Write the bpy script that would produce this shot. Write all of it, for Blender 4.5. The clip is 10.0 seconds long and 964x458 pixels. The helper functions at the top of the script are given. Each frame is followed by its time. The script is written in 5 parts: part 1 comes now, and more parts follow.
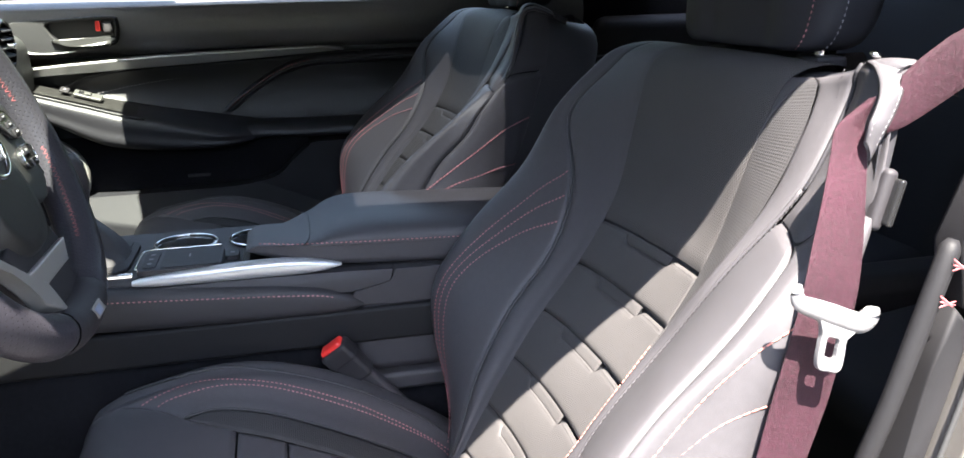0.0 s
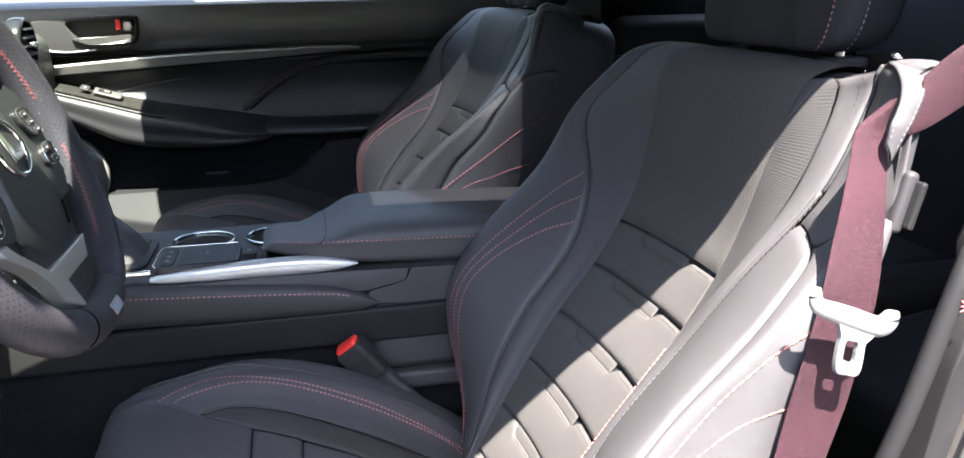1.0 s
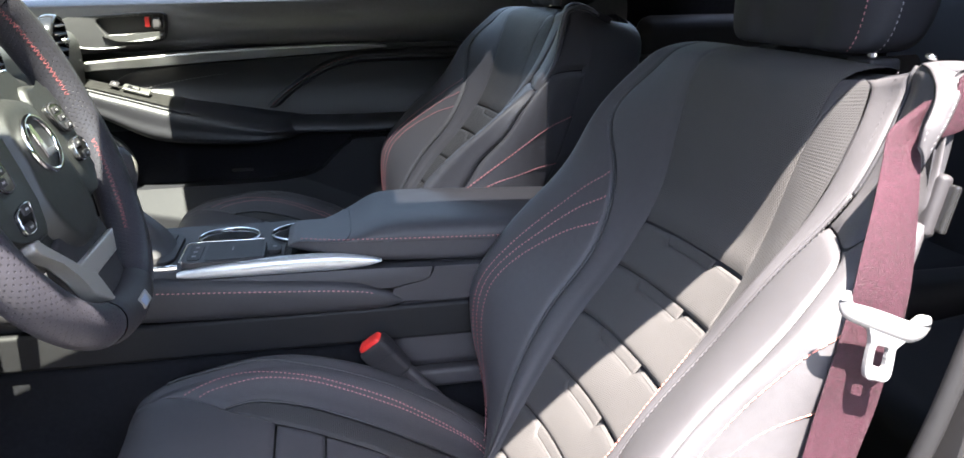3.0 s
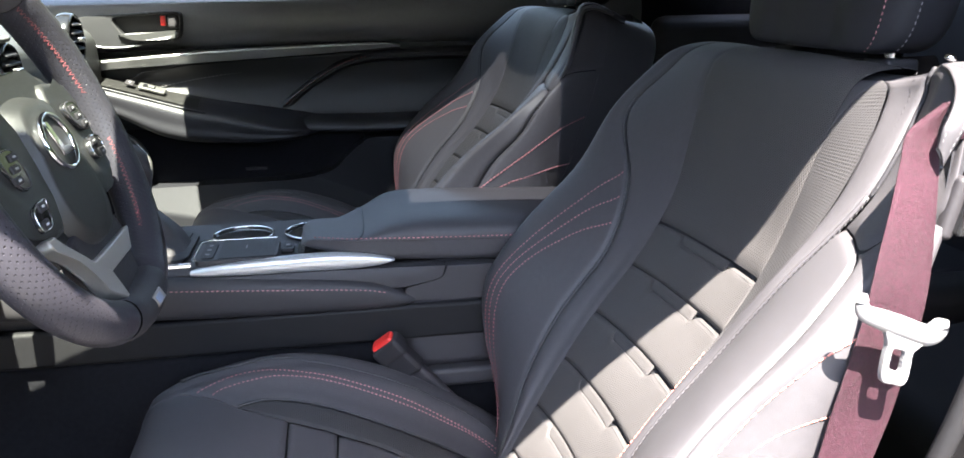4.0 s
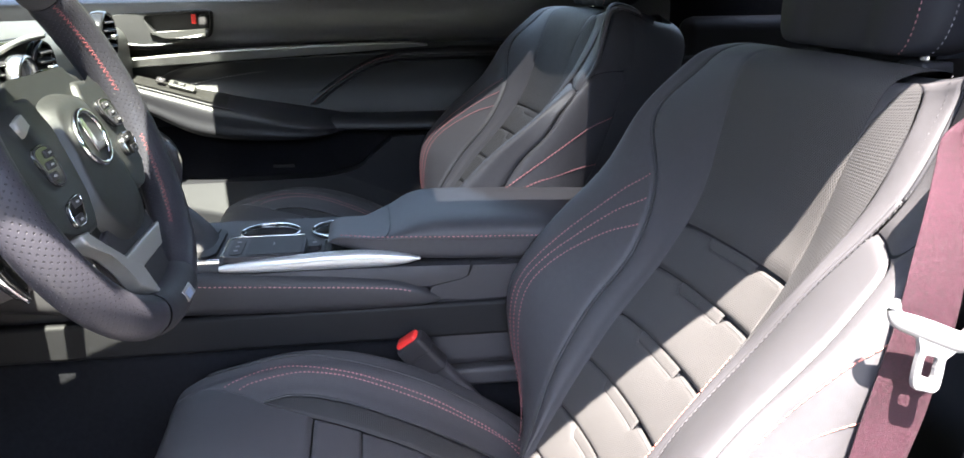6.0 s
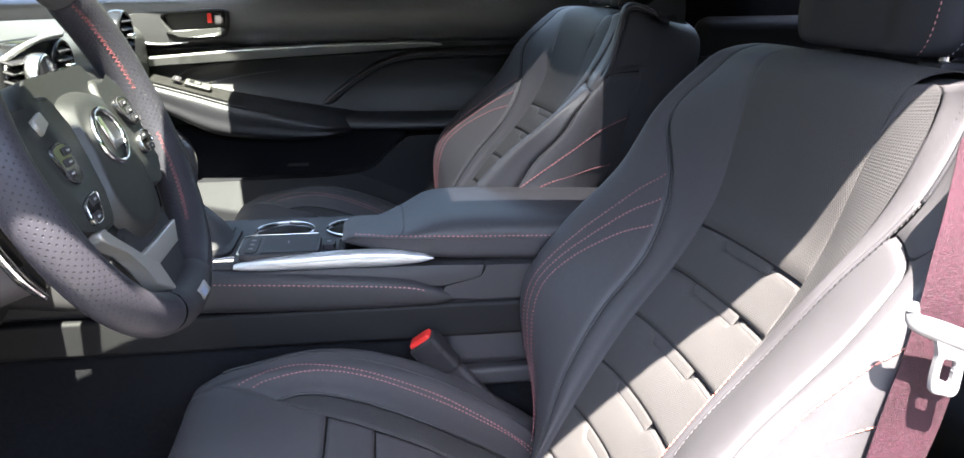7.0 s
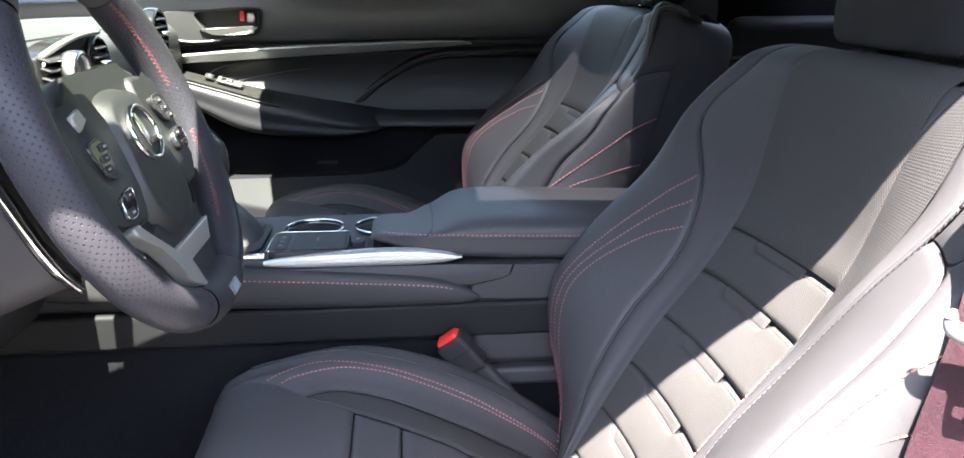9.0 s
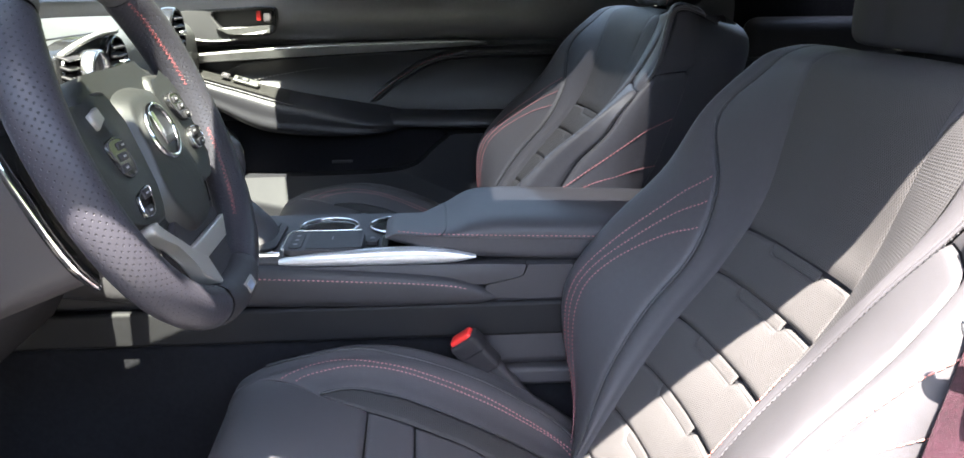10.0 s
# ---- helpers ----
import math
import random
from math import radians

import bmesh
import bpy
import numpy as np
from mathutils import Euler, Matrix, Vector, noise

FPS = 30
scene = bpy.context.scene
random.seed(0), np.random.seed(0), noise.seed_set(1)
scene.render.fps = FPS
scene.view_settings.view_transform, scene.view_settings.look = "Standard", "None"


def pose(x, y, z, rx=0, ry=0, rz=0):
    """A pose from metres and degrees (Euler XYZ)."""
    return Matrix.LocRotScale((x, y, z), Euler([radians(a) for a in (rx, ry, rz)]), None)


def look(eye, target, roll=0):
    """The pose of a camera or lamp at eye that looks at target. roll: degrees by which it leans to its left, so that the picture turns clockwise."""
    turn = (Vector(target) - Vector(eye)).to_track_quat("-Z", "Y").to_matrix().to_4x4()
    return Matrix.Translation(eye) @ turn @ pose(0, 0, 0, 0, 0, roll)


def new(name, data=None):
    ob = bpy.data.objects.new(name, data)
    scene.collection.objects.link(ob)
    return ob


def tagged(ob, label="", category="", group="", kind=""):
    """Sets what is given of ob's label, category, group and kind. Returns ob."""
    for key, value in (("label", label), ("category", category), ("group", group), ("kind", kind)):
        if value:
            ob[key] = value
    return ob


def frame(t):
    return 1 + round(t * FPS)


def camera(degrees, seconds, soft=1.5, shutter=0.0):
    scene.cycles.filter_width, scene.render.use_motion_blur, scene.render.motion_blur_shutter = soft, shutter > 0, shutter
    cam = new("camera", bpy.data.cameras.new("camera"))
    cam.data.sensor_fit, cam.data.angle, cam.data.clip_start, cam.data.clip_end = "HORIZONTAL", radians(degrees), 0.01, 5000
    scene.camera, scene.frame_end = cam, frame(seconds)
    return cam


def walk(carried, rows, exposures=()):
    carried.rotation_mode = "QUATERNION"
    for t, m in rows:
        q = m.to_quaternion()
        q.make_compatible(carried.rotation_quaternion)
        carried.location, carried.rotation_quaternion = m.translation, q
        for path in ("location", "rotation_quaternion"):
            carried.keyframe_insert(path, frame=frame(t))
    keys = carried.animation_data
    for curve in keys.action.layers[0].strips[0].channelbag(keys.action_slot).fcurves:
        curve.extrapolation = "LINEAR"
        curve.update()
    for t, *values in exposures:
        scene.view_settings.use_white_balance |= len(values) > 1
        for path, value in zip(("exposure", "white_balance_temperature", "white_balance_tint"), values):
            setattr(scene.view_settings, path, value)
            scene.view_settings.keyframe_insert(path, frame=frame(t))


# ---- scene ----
cam = camera(60.46, 10.0, soft=1.6)
# seconds, place (m), turn (degrees)
PATH = [
    (0.0, 0.0045, -0.0026, 1.0202, 73.574, 1.200, -13.359),
    (0.5, 0.0046, -0.0020, 1.0203, 73.561, 1.148, -12.760),
    (1.0, 0.0040, -0.0020, 1.0201, 73.583, 1.077, -12.217),
    (1.5, 0.0041, -0.0011, 1.0199, 73.557, 1.071, -11.725),
    (2.0, 0.0032, -0.0010, 1.0195, 73.578, 0.983, -11.347),
    (3.5, 0.0011, -0.0007, 1.0203, 73.518, 0.850, -10.137),
    (4.0, 0.0008, 0.0002, 1.0197, 73.546, 0.793, -9.669),
    (4.5, 0.0000, 0.0000, 1.0200, 73.531, 0.758, -9.235),
    (5.0, -0.0006, 0.0004, 1.0199, 73.536, 0.737, -8.809),
    (5.5, -0.0012, 0.0000, 1.0202, 73.532, 0.669, -8.363),
    (7.0, -0.0034, 0.0004, 1.0200, 73.530, 0.502, -6.961),
    (7.5, -0.0034, 0.0007, 1.0201, 73.506, 0.500, -6.454),
    (8.0, -0.0041, 0.0010, 1.0204, 73.479, 0.485, -5.977),
    (8.5, -0.0049, 0.0017, 1.0203, 73.476, 0.392, -5.493),
    (9.0, -0.0060, 0.0014, 1.0206, 73.464, 0.371, -5.024),
    (9.5, -0.0066, 0.0013, 1.0208, 73.450, 0.337, -4.531),
    (10.0, -0.0066, 0.0010, 1.0205, 73.467, 0.316, -4.012),
]
walk(cam, [(t, pose(x, y, z, rx, ry, rz)) for t, x, y, z, rx, ry, rz in PATH], exposures=[(0.0, 3.97), (2.0, 4.15), (4.0, 4.25), (10.0, 4.46)])

# ---- light ----
SUN_ELEV, SUN_FROM = 61.0, (-0.06, -1.0)       # degrees; the sun stands on the driver's side
world = bpy.data.worlds.new("sky")
scene.world = world
world.use_nodes = True
wn = world.node_tree
sky = wn.nodes.new("ShaderNodeTexSky")
sky.sky_type = "NISHITA"
sky.sun_disc = False
sky.sun_elevation = radians(SUN_ELEV)
sky.sun_rotation = math.atan2(SUN_FROM[0], SUN_FROM[1])
soft_sky = wn.nodes.new("ShaderNodeHueSaturation")      # thin summer haze
soft_sky.inputs["Saturation"].default_value = 0.82
wn.links.new(sky.outputs[0], soft_sky.inputs["Color"])
wn.links.new(soft_sky.outputs[0], wn.nodes["Background"].inputs[0])
wn.nodes["Background"].inputs[1].default_value = 0.086
sun_data = bpy.data.lights.new("sun", "SUN")
sun_data.energy, sun_data.angle, sun_data.color = 4.7, radians(0.55), (1.0, 0.925, 0.83)
sun = new("sun", sun_data)
ce = math.cos(radians(SUN_ELEV))
sun_dir = Vector((SUN_FROM[0] * ce, SUN_FROM[1] * ce, math.sin(radians(SUN_ELEV)))).normalized()
sun.matrix_world = look(Vector((0, 0, 3)) + sun_dir * 6, (0, 0, 3))


# ---- materials ----
def material(name, colour, rough=0.5, metal=0.0, grain=0.0, scale=400.0, kind="noise", vary=0.12, spec=0.5,
             rough_vary=0.1, wear=None, sheen=0.0, coat=0.0, fine=160.0):
    """A surface with fine relief (grain), and colour and gloss that vary at a large and a small scale."""
    m = bpy.data.materials.new(name)
    m.use_nodes = True
    t = m.node_tree
    b = t.nodes["Principled BSDF"]
    b.inputs["Metallic"].default_value = metal
    b.inputs["Specular IOR Level"].default_value = spec
    b.inputs["Coat Weight"].default_value = coat
    if sheen:
        b.inputs["Sheen Weight"].default_value = sheen
        b.inputs["Sheen Roughness"].default_value = 0.4
    co = t.nodes.new("ShaderNodeTexCoord")
    big = t.nodes.new("ShaderNodeTexNoise")
    big.inputs["Scale"].default_value = 7.0
    big.inputs["Detail"].default_value = 5.0
    t.links.new(co.outputs["Object"], big.inputs["Vector"])
    small = t.nodes.new("ShaderNodeTexNoise")
    small.inputs["Scale"].default_value = fine
    small.inputs["Detail"].default_value = 3.0
    t.links.new(co.outputs["Object"], small.inputs["Vector"])
    add = t.nodes.new("ShaderNodeMath")
    add.operation = "MULTIPLY_ADD"
    add.inputs[1].default_value = 0.5
    t.links.new(small.outputs["Fac"], add.inputs[0])
    half = t.nodes.new("ShaderNodeMath")
    half.operation = "MULTIPLY"
    half.inputs[1].default_value = 0.5
    t.links.new(big.outputs["Fac"], half.inputs[0])
    t.links.new(half.outputs[0], add.inputs[2])
    ramp = t.nodes.new("ShaderNodeValToRGB")
    lo = [c * (1 - vary) for c in colour]
    hi = [min(1, c * (1 + vary)) for c in colour]
    if wear:
        hi = wear
    ramp.color_ramp.elements[0].position, ramp.color_ramp.elements[1].position = 0.3, 0.7
    ramp.color_ramp.elements[0].color, ramp.color_ramp.elements[1].color = (*lo, 1), (*hi, 1)
    t.links.new(add.outputs[0], ramp.inputs[0])
    t.links.new(ramp.outputs[0], b.inputs["Base Color"])
    mr = t.nodes.new("ShaderNodeMapRange")
    mr.inputs["To Min"].default_value, mr.inputs["To Max"].default_value = max(0.02, rough - rough_vary), min(1, rough + rough_vary)
    t.links.new(add.outputs[0], mr.inputs["Value"])
    t.links.new(mr.outputs[0], b.inputs["Roughness"])
    if grain:
        bump = t.nodes.new("ShaderNodeBump")
        bump.inputs["Strength"].default_value = min(1, grain)
        bump.inputs["Distance"].default_value = 0.0006
        if kind == "cells":
            tex = t.nodes.new("ShaderNodeTexVoronoi")
            tex.feature = "DISTANCE_TO_EDGE"
            out = tex.outputs["Distance"]
        elif kind == "fibre":
            tex = t.nodes.new("ShaderNodeTexNoise")
            tex.inputs["Detail"].default_value = 8.0
            tex.inputs["Roughness"].default_value = 0.8
            out = tex.outputs["Fac"]
        else:
            tex = t.nodes.new("ShaderNodeTexNoise")
            tex.inputs["Detail"].default_value = 4.0
            out = tex.outputs["Fac"]
        tex.inputs["Scale"].default_value = scale
        t.links.new(co.outputs["Object"], tex.inputs["Vector"])
        t.links.new(out, bump.inputs["Height"])
        t.links.new(bump.outputs[0], b.inputs["Normal"])
    return m


def glass(name, tint):
    m = bpy.data.materials.new(name)
    m.use_nodes = True
    t = m.node_tree
    t.nodes.clear()
    out = t.nodes.new("ShaderNodeOutputMaterial")
    mix = t.nodes.new("ShaderNodeMixShader")
    clear = t.nodes.new("ShaderNodeBsdfTransparent")
    clear.inputs[0].default_value = (*tint, 1)
    gloss = t.nodes.new("ShaderNodeBsdfGlossy")
    gloss.inputs["Roughness"].default_value = 0.02
    fr = t.nodes.new("ShaderNodeFresnel")
    fr.inputs[0].default_value = 1.45
    t.links.new(fr.outputs[0], mix.inputs[0])
    t.links.new(clear.outputs[0], mix.inputs[1])
    t.links.new(gloss.outputs[0], mix.inputs[2])
    t.links.new(mix.outputs[0], out.inputs[0])
    return m


LEATHER = material("black_leather", (0.0475, 0.0450, 0.0495), 0.5, spec=0.3, grain=0.25, scale=900, kind="cells", vary=0.1, rough_vary=0.06)
LEATHER_SOFT = material("black_leather_roll", (0.0425, 0.0400, 0.0445), 0.56, spec=0.36, grain=0.25, scale=900, kind="cells", vary=0.1, rough_vary=0.06)
PIPING = material("piping", (0.012, 0.012, 0.014), 0.5)
DOOR_LEATHER = material("door_leather", (0.0150, 0.0148, 0.0185), 0.45, grain=0.25, scale=900, kind="cells", vary=0.1)
STITCH_PINK = material("faded_red_thread", (0.31, 0.125, 0.13), 0.7, vary=0.25)
STITCH_SALMON = material("salmon_thread", (0.42, 0.15, 0.12), 0.7, vary=0.2)
STITCH_RED = material("red_thread", (0.20, 0.045, 0.05), 0.7, vary=0.25)
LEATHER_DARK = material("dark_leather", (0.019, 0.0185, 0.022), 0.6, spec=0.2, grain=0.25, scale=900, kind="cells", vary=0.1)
PILLAR_TRIM = material("pillar_trim", (0.0088, 0.0086, 0.0098), 0.6, spec=0.2, grain=0.3, scale=1200, vary=0.1)
REAR_GLASS = glass("rear_glass", (0.05, 0.055, 0.05))
KNEE_LEATHER = material("knee_leather", (0.0285, 0.0268, 0.0300), 0.52, spec=0.3, grain=0.25, scale=900, kind="cells", vary=0.1)
STITCH_DARK = material("dark_thread", (0.03, 0.03, 0.032), 0.7, vary=0.2)
STITCH_GREY = material("grey_thread", (0.16, 0.15, 0.16), 0.7, vary=0.2)
PLASTIC = material("black_plastic", (0.0185, 0.0170, 0.0195), 0.6, spec=0.3, grain=0.3, scale=1500, vary=0.1)
PLASTIC_SOFT = material("soft_dark_plastic", (0.0255, 0.0232, 0.0268), 0.62, grain=0.35, scale=1200, vary=0.1)
DOOR_SKIN = material("door_skin", (0.105, 0.103, 0.114), 0.36, spec=0.7, grain=0.3, scale=1000, kind="cells", vary=0.1)
GLOSS = material("gloss_black", (0.012, 0.012, 0.013), 0.12, vary=0.1, rough_vary=0.04)
CHROME = material("satin_silver", (0.62, 0.62, 0.63), 0.26, metal=1.0, vary=0.05, rough_vary=0.06)
BRIGHT = material("bright_chrome", (0.75, 0.75, 0.76), 0.1, metal=1.0, vary=0.04, rough_vary=0.03)
SILVER = material("silver_paint", (0.30, 0.29, 0.275), 0.42, metal=0.6, vary=0.06)
CARPET = material("black_carpet", (0.009, 0.009, 0.011), 0.95, grain=1.0, scale=700, kind="fibre", vary=0.4, spec=0.1)
PALE_METAL = material("pale_satin_metal", (0.52, 0.52, 0.53), 0.30, metal=0.6, vary=0.06, rough_vary=0.08)
TONGUE = material("white_moulded_tongue", (0.115, 0.114, 0.12), 0.4, vary=0.06)
RED_PLASTIC = material("red_plastic", (0.62, 0.03, 0.025), 0.35, vary=0.08)
HEADLINER = material("dark_headliner", (0.06, 0.06, 0.062), 0.95, grain=0.5, scale=1500, vary=0.1)
PAINT = material("body_paint", (0.075, 0.070, 0.066), 0.35, metal=0.2, vary=0.06, coat=0.6)
RUBBER = material("rubber_seal", (0.018, 0.018, 0.019), 0.7, vary=0.2)
WOOD = material("dark_streaked_trim", (0.019, 0.0185, 0.018), 0.45, vary=0.45, spec=0.3)
streak = WOOD.node_tree.nodes.new("ShaderNodeMapping")       # long streaks along the plate
streak.inputs["Scale"].default_value = (0.12, 1.0, 2.2)
streak.inputs["Rotation"].default_value = (0.0, radians(17), 0.0)
for node in WOOD.node_tree.nodes:
    if node.type == "TEX_NOISE":
        WOOD.node_tree.links.new(node.inputs["Vector"].links[0].from_socket, streak.inputs["Vector"])
        WOOD.node_tree.links.new(streak.outputs[0], node.inputs["Vector"])
SWITCH_GREY = material("pale_switch_frame", (0.075, 0.075, 0.072), 0.4, metal=0.3, vary=0.08)
LAWN = material("lawn", (0.05, 0.066, 0.024), 0.95, grain=1.0, scale=60, vary=0.45)
# Unseen paving; its pale tone is there to bounce sunlight into the cabin.
GROUND = material("bounce_paving", (0.17, 0.165, 0.16), 0.9, grain=0.6, scale=80, vary=0.2)


WINDSHIELD = glass("windshield_glass", (0.68, 0.74, 0.68))
ROOF_GLASS = glass("roof_glass", (0.31, 0.325, 0.34))
SIDE_GLASS = glass("side_glass", (0.70, 0.73, 0.70))


# ---- building helpers ----
def area_normals(me):
    """Vertex normals weighted by the size of the faces, so that flat faces stay flat beside rounded edges."""
    n, k = len(me.vertices), len(me.polygons)
    if not k:
        return
    face_n, face_a = np.empty(k * 3), np.empty(k)
    me.polygons.foreach_get("normal", face_n)
    me.polygons.foreach_get("area", face_a)
    total, corner = np.empty(k, dtype=np.int32), np.empty(len(me.loops), dtype=np.int32)
    me.polygons.foreach_get("loop_total", total)
    me.loops.foreach_get("vertex_index", corner)
    spread = np.repeat(face_n.reshape(k, 3) * face_a[:, None], total, axis=0)
    out = np.zeros((n, 3))
    np.add.at(out, corner, spread)
    size = np.linalg.norm(out, axis=1, keepdims=True)
    me.normals_split_custom_set_from_vertices((out / np.maximum(size, 1e-12)).tolist())


def part(name, bm, mat, parent=None, label="", smooth=True):
    """One bmesh, in world metres, as one mesh object; under parent, if there is one."""
    me = bpy.data.meshes.new(name)
    bmesh.ops.recalc_face_normals(bm, faces=bm.faces[:])
    if parent is not None:
        bm.transform(parent_world(parent).inverted())
    for f in bm.faces:
        f.smooth = smooth
    bm.to_mesh(me)
    bm.free()
    ob = new(name, me)
    me.materials.append(mat)
    if smooth:
        area_normals(me)
    if parent is not None:
        ob.parent = parent
    if label:
        ob["label"] = label
    return ob


def parent_world(ob):
    m = ob.matrix_basis.copy()
    while ob.parent is not None:
        ob = ob.parent
        m = ob.matrix_basis @ m
    return m


def thing(name, x, y, z, label, category, group="", kind=""):
    ob = new(name)
    ob.empty_display_size = 0.05
    ob.matrix_basis = pose(x, y, z)
    return tagged(ob, label, category, group, kind)


def curve_at(keys, n=None):
    """Smooth interpolation through keys [(t, value), ...]: a function of t."""
    ts = [k[0] for k in keys]
    vs = [Vector(k[1]) if hasattr(k[1], "__len__") else k[1] for k in keys]

    def f(t):
        t = min(max(t, ts[0]), ts[-1])
        i = 0
        while i < len(ts) - 2 and t > ts[i + 1]:
            i += 1
        h = ts[i + 1] - ts[i]
        s = (t - ts[i]) / h
        m0 = (vs[i + 1] - vs[i - 1]) / (ts[i + 1] - ts[i - 1]) * h if i > 0 else vs[i + 1] - vs[i]
        m1 = (vs[i + 2] - vs[i]) / (ts[i + 2] - ts[i]) * h if i + 2 < len(ts) else vs[i + 1] - vs[i]
        s2, s3 = s * s, s * s * s
        return vs[i] * (2 * s3 - 3 * s2 + 1) + m0 * (s3 - 2 * s2 + s) + vs[i + 1] * (3 * s2 - 2 * s3) + m1 * (s3 - s2)
    return f


def spline(points):
    """A smooth curve through points, by 0..1."""
    n = len(points) - 1
    return curve_at([(i / n, p) for i, p in enumerate(points)])


def grid(func, nu, nv, bm=None, closed_u=False):
    bm = bm or bmesh.new()
    vs = [[bm.verts.new(func(i / nu, j / nv)) for j in range(nv + 1)] for i in range(nu if closed_u else nu + 1)]
    for i in range(nu):
        a, b = vs[i], vs[(i + 1) % len(vs)]
        for j in range(nv):
            try:
                bm.faces.new((a[j], b[j], b[j + 1], a[j + 1]))
            except ValueError:
                pass
    return bm


def frame_along(f, t):
    d = (f(min(1, t + 0.01)) - f(max(0, t - 0.01))).normalized()
    side = d.cross(Vector((0, 0, 1)))
    if side.length < 1e-3:
        side = Vector((1, 0, 0))
    side.normalize()
    return d, side, side.cross(d).normalized()


def tube(points, radius, n=24, m=10, bm=None, flat=1.0):
    """A round rod along a smooth curve; radius a number or a function of 0..1."""
    f = points if callable(points) else spline([Vector(p) for p in points])
    bm = bm or bmesh.new()
    rad = radius if callable(radius) else (lambda t: radius)

    def at(u, v):
        _, a, b = frame_along(f, v)
        ang = 2 * math.pi * u
        return f(v) + (a * math.cos(ang) * flat + b * math.sin(ang)) * rad(v)
    grid(at, m, n, bm, closed_u=True)
    bm.verts.ensure_lookup_table()
    base = len(bm.verts) - m * (n + 1)
    for j in (0, n):
        try:
            bm.faces.new([bm.verts[base + i * (n + 1) + j] for i in range(m)])
        except ValueError:
            pass
    return bm


def box(cx, cy, cz, sx, sy, sz, bevel=0.004, seg=3, turn=None, bm=None):
    bm2 = bmesh.new()
    bmesh.ops.create_cube(bm2, size=1.0)
    bmesh.ops.scale(bm2, vec=(sx, sy, sz), verts=bm2.verts)
    if bevel:
        bmesh.ops.bevel(bm2, geom=bm2.edges[:], offset=min(bevel, 0.49 * min(sx, sy, sz)), segments=seg, profile=0.5, affect="EDGES")
    m = Matrix.Translation((cx, cy, cz)) @ (Euler([radians(a) for a in turn]).to_matrix().to_4x4() if turn else Matrix())
    bm2.transform(m)
    if bm is None:
        return bm2
    me = bpy.data.meshes.new("t")
    bm2.to_mesh(me)
    bm2.free()
    bm.from_mesh(me)
    bpy.data.meshes.remove(me)
    return bm


def slab(outline, axis, d0, d1, bevel=0.003, seg=2):
    """A flat outline [(a, b), ...] given thickness along an axis: 'y' takes (x, z), 'z' takes (x, y), 'x' takes (y, z)."""
    bm = bmesh.new()

    def at(a, b, d):
        return {"x": (d, a, b), "y": (a, d, b), "z": (a, b, d)}[axis]
    lo = [bm.verts.new(at(a, b, d0)) for a, b in outline]
    hi = [bm.verts.new(at(a, b, d1)) for a, b in outline]
    bm.faces.new(lo)
    bm.faces.new(hi[::-1])
    n = len(lo)
    for i in range(n):
        bm.faces.new((lo[i], lo[(i + 1) % n], hi[(i + 1) % n], hi[i]))
    if bevel:
        rim = [e for e in bm.edges if (e.verts[0] in lo) == (e.verts[1] in lo)]
        bmesh.ops.bevel(bm, geom=rim, offset=bevel, segments=seg, profile=0.5, affect="EDGES")
    return bm


def dashes(f, t0, t1, length, gap, radius, normal, bm=None):
    """Thread stitches: short rounded rods lying along the curve f(t), lifted along normal(t)."""
    bm = bm or bmesh.new()
    n = 160
    pts = [f(t0 + (t1 - t0) * i / n) for i in range(n + 1)]
    acc = [0.0]
    for a, b in zip(pts, pts[1:]):
        acc.append(acc[-1] + (b - a).length)

    def at(s):
        i = min(max(int(np.searchsorted(acc, s)) - 1, 0), n - 1)
        k = (s - acc[i]) / max(1e-9, acc[i + 1] - acc[i])
        return pts[i].lerp(pts[i + 1], min(max(k, 0), 1)), t0 + (t1 - t0) * (i + k) / n
    s = gap
    while s + length < acc[-1]:
        (a, ta), (b, tb) = at(s), at(s + length)
        d = (b - a).normalized()
        up = normal((ta + tb) / 2)
        side = d.cross(up).normalized() * radius
        lift = up * radius * 0.9
        ring = []
        for p, k in ((a, 0.5), (a + (b - a) * 0.25, 1.0), (b - (b - a) * 0.25, 1.0), (b, 0.5)):
            ring.append([bm.verts.new(p - side * k), bm.verts.new(p + lift * k), bm.verts.new(p + side * k)])
        for r0, r1 in zip(ring, ring[1:]):
            bm.faces.new((r0[0], r0[1], r1[1], r1[0]))
            bm.faces.new((r0[1], r0[2], r1[2], r1[1]))
        s += length + gap
    return bm


# ---- ground and car body ----
MID = 1.08                       # the car's middle line
ROOF_Z = 1.235
ROOF_FRONT, ROOF_EDGE, ROOF_FAR = -0.234, 0.412, 1.64


def smooth01(a):
    a = min(max(a, 0.0), 1.0)
    return a * a * (3 - 2 * a)


def plate_with_hole(x0, x1, y0, y1, hx0, hx1, hy0, hy1, z0, z1):
    bm = bmesh.new()
    for a, b, c, d in ((x0, hx0, y0, y1), (hx1, x1, y0, y1), (hx0, hx1, y0, hy0), (hx0, hx1, hy1, y1)):
        box((a + b) / 2, (c + d) / 2, (z0 + z1) / 2, b - a, d - c, z1 - z0, 0, bm=bm)
    return bm


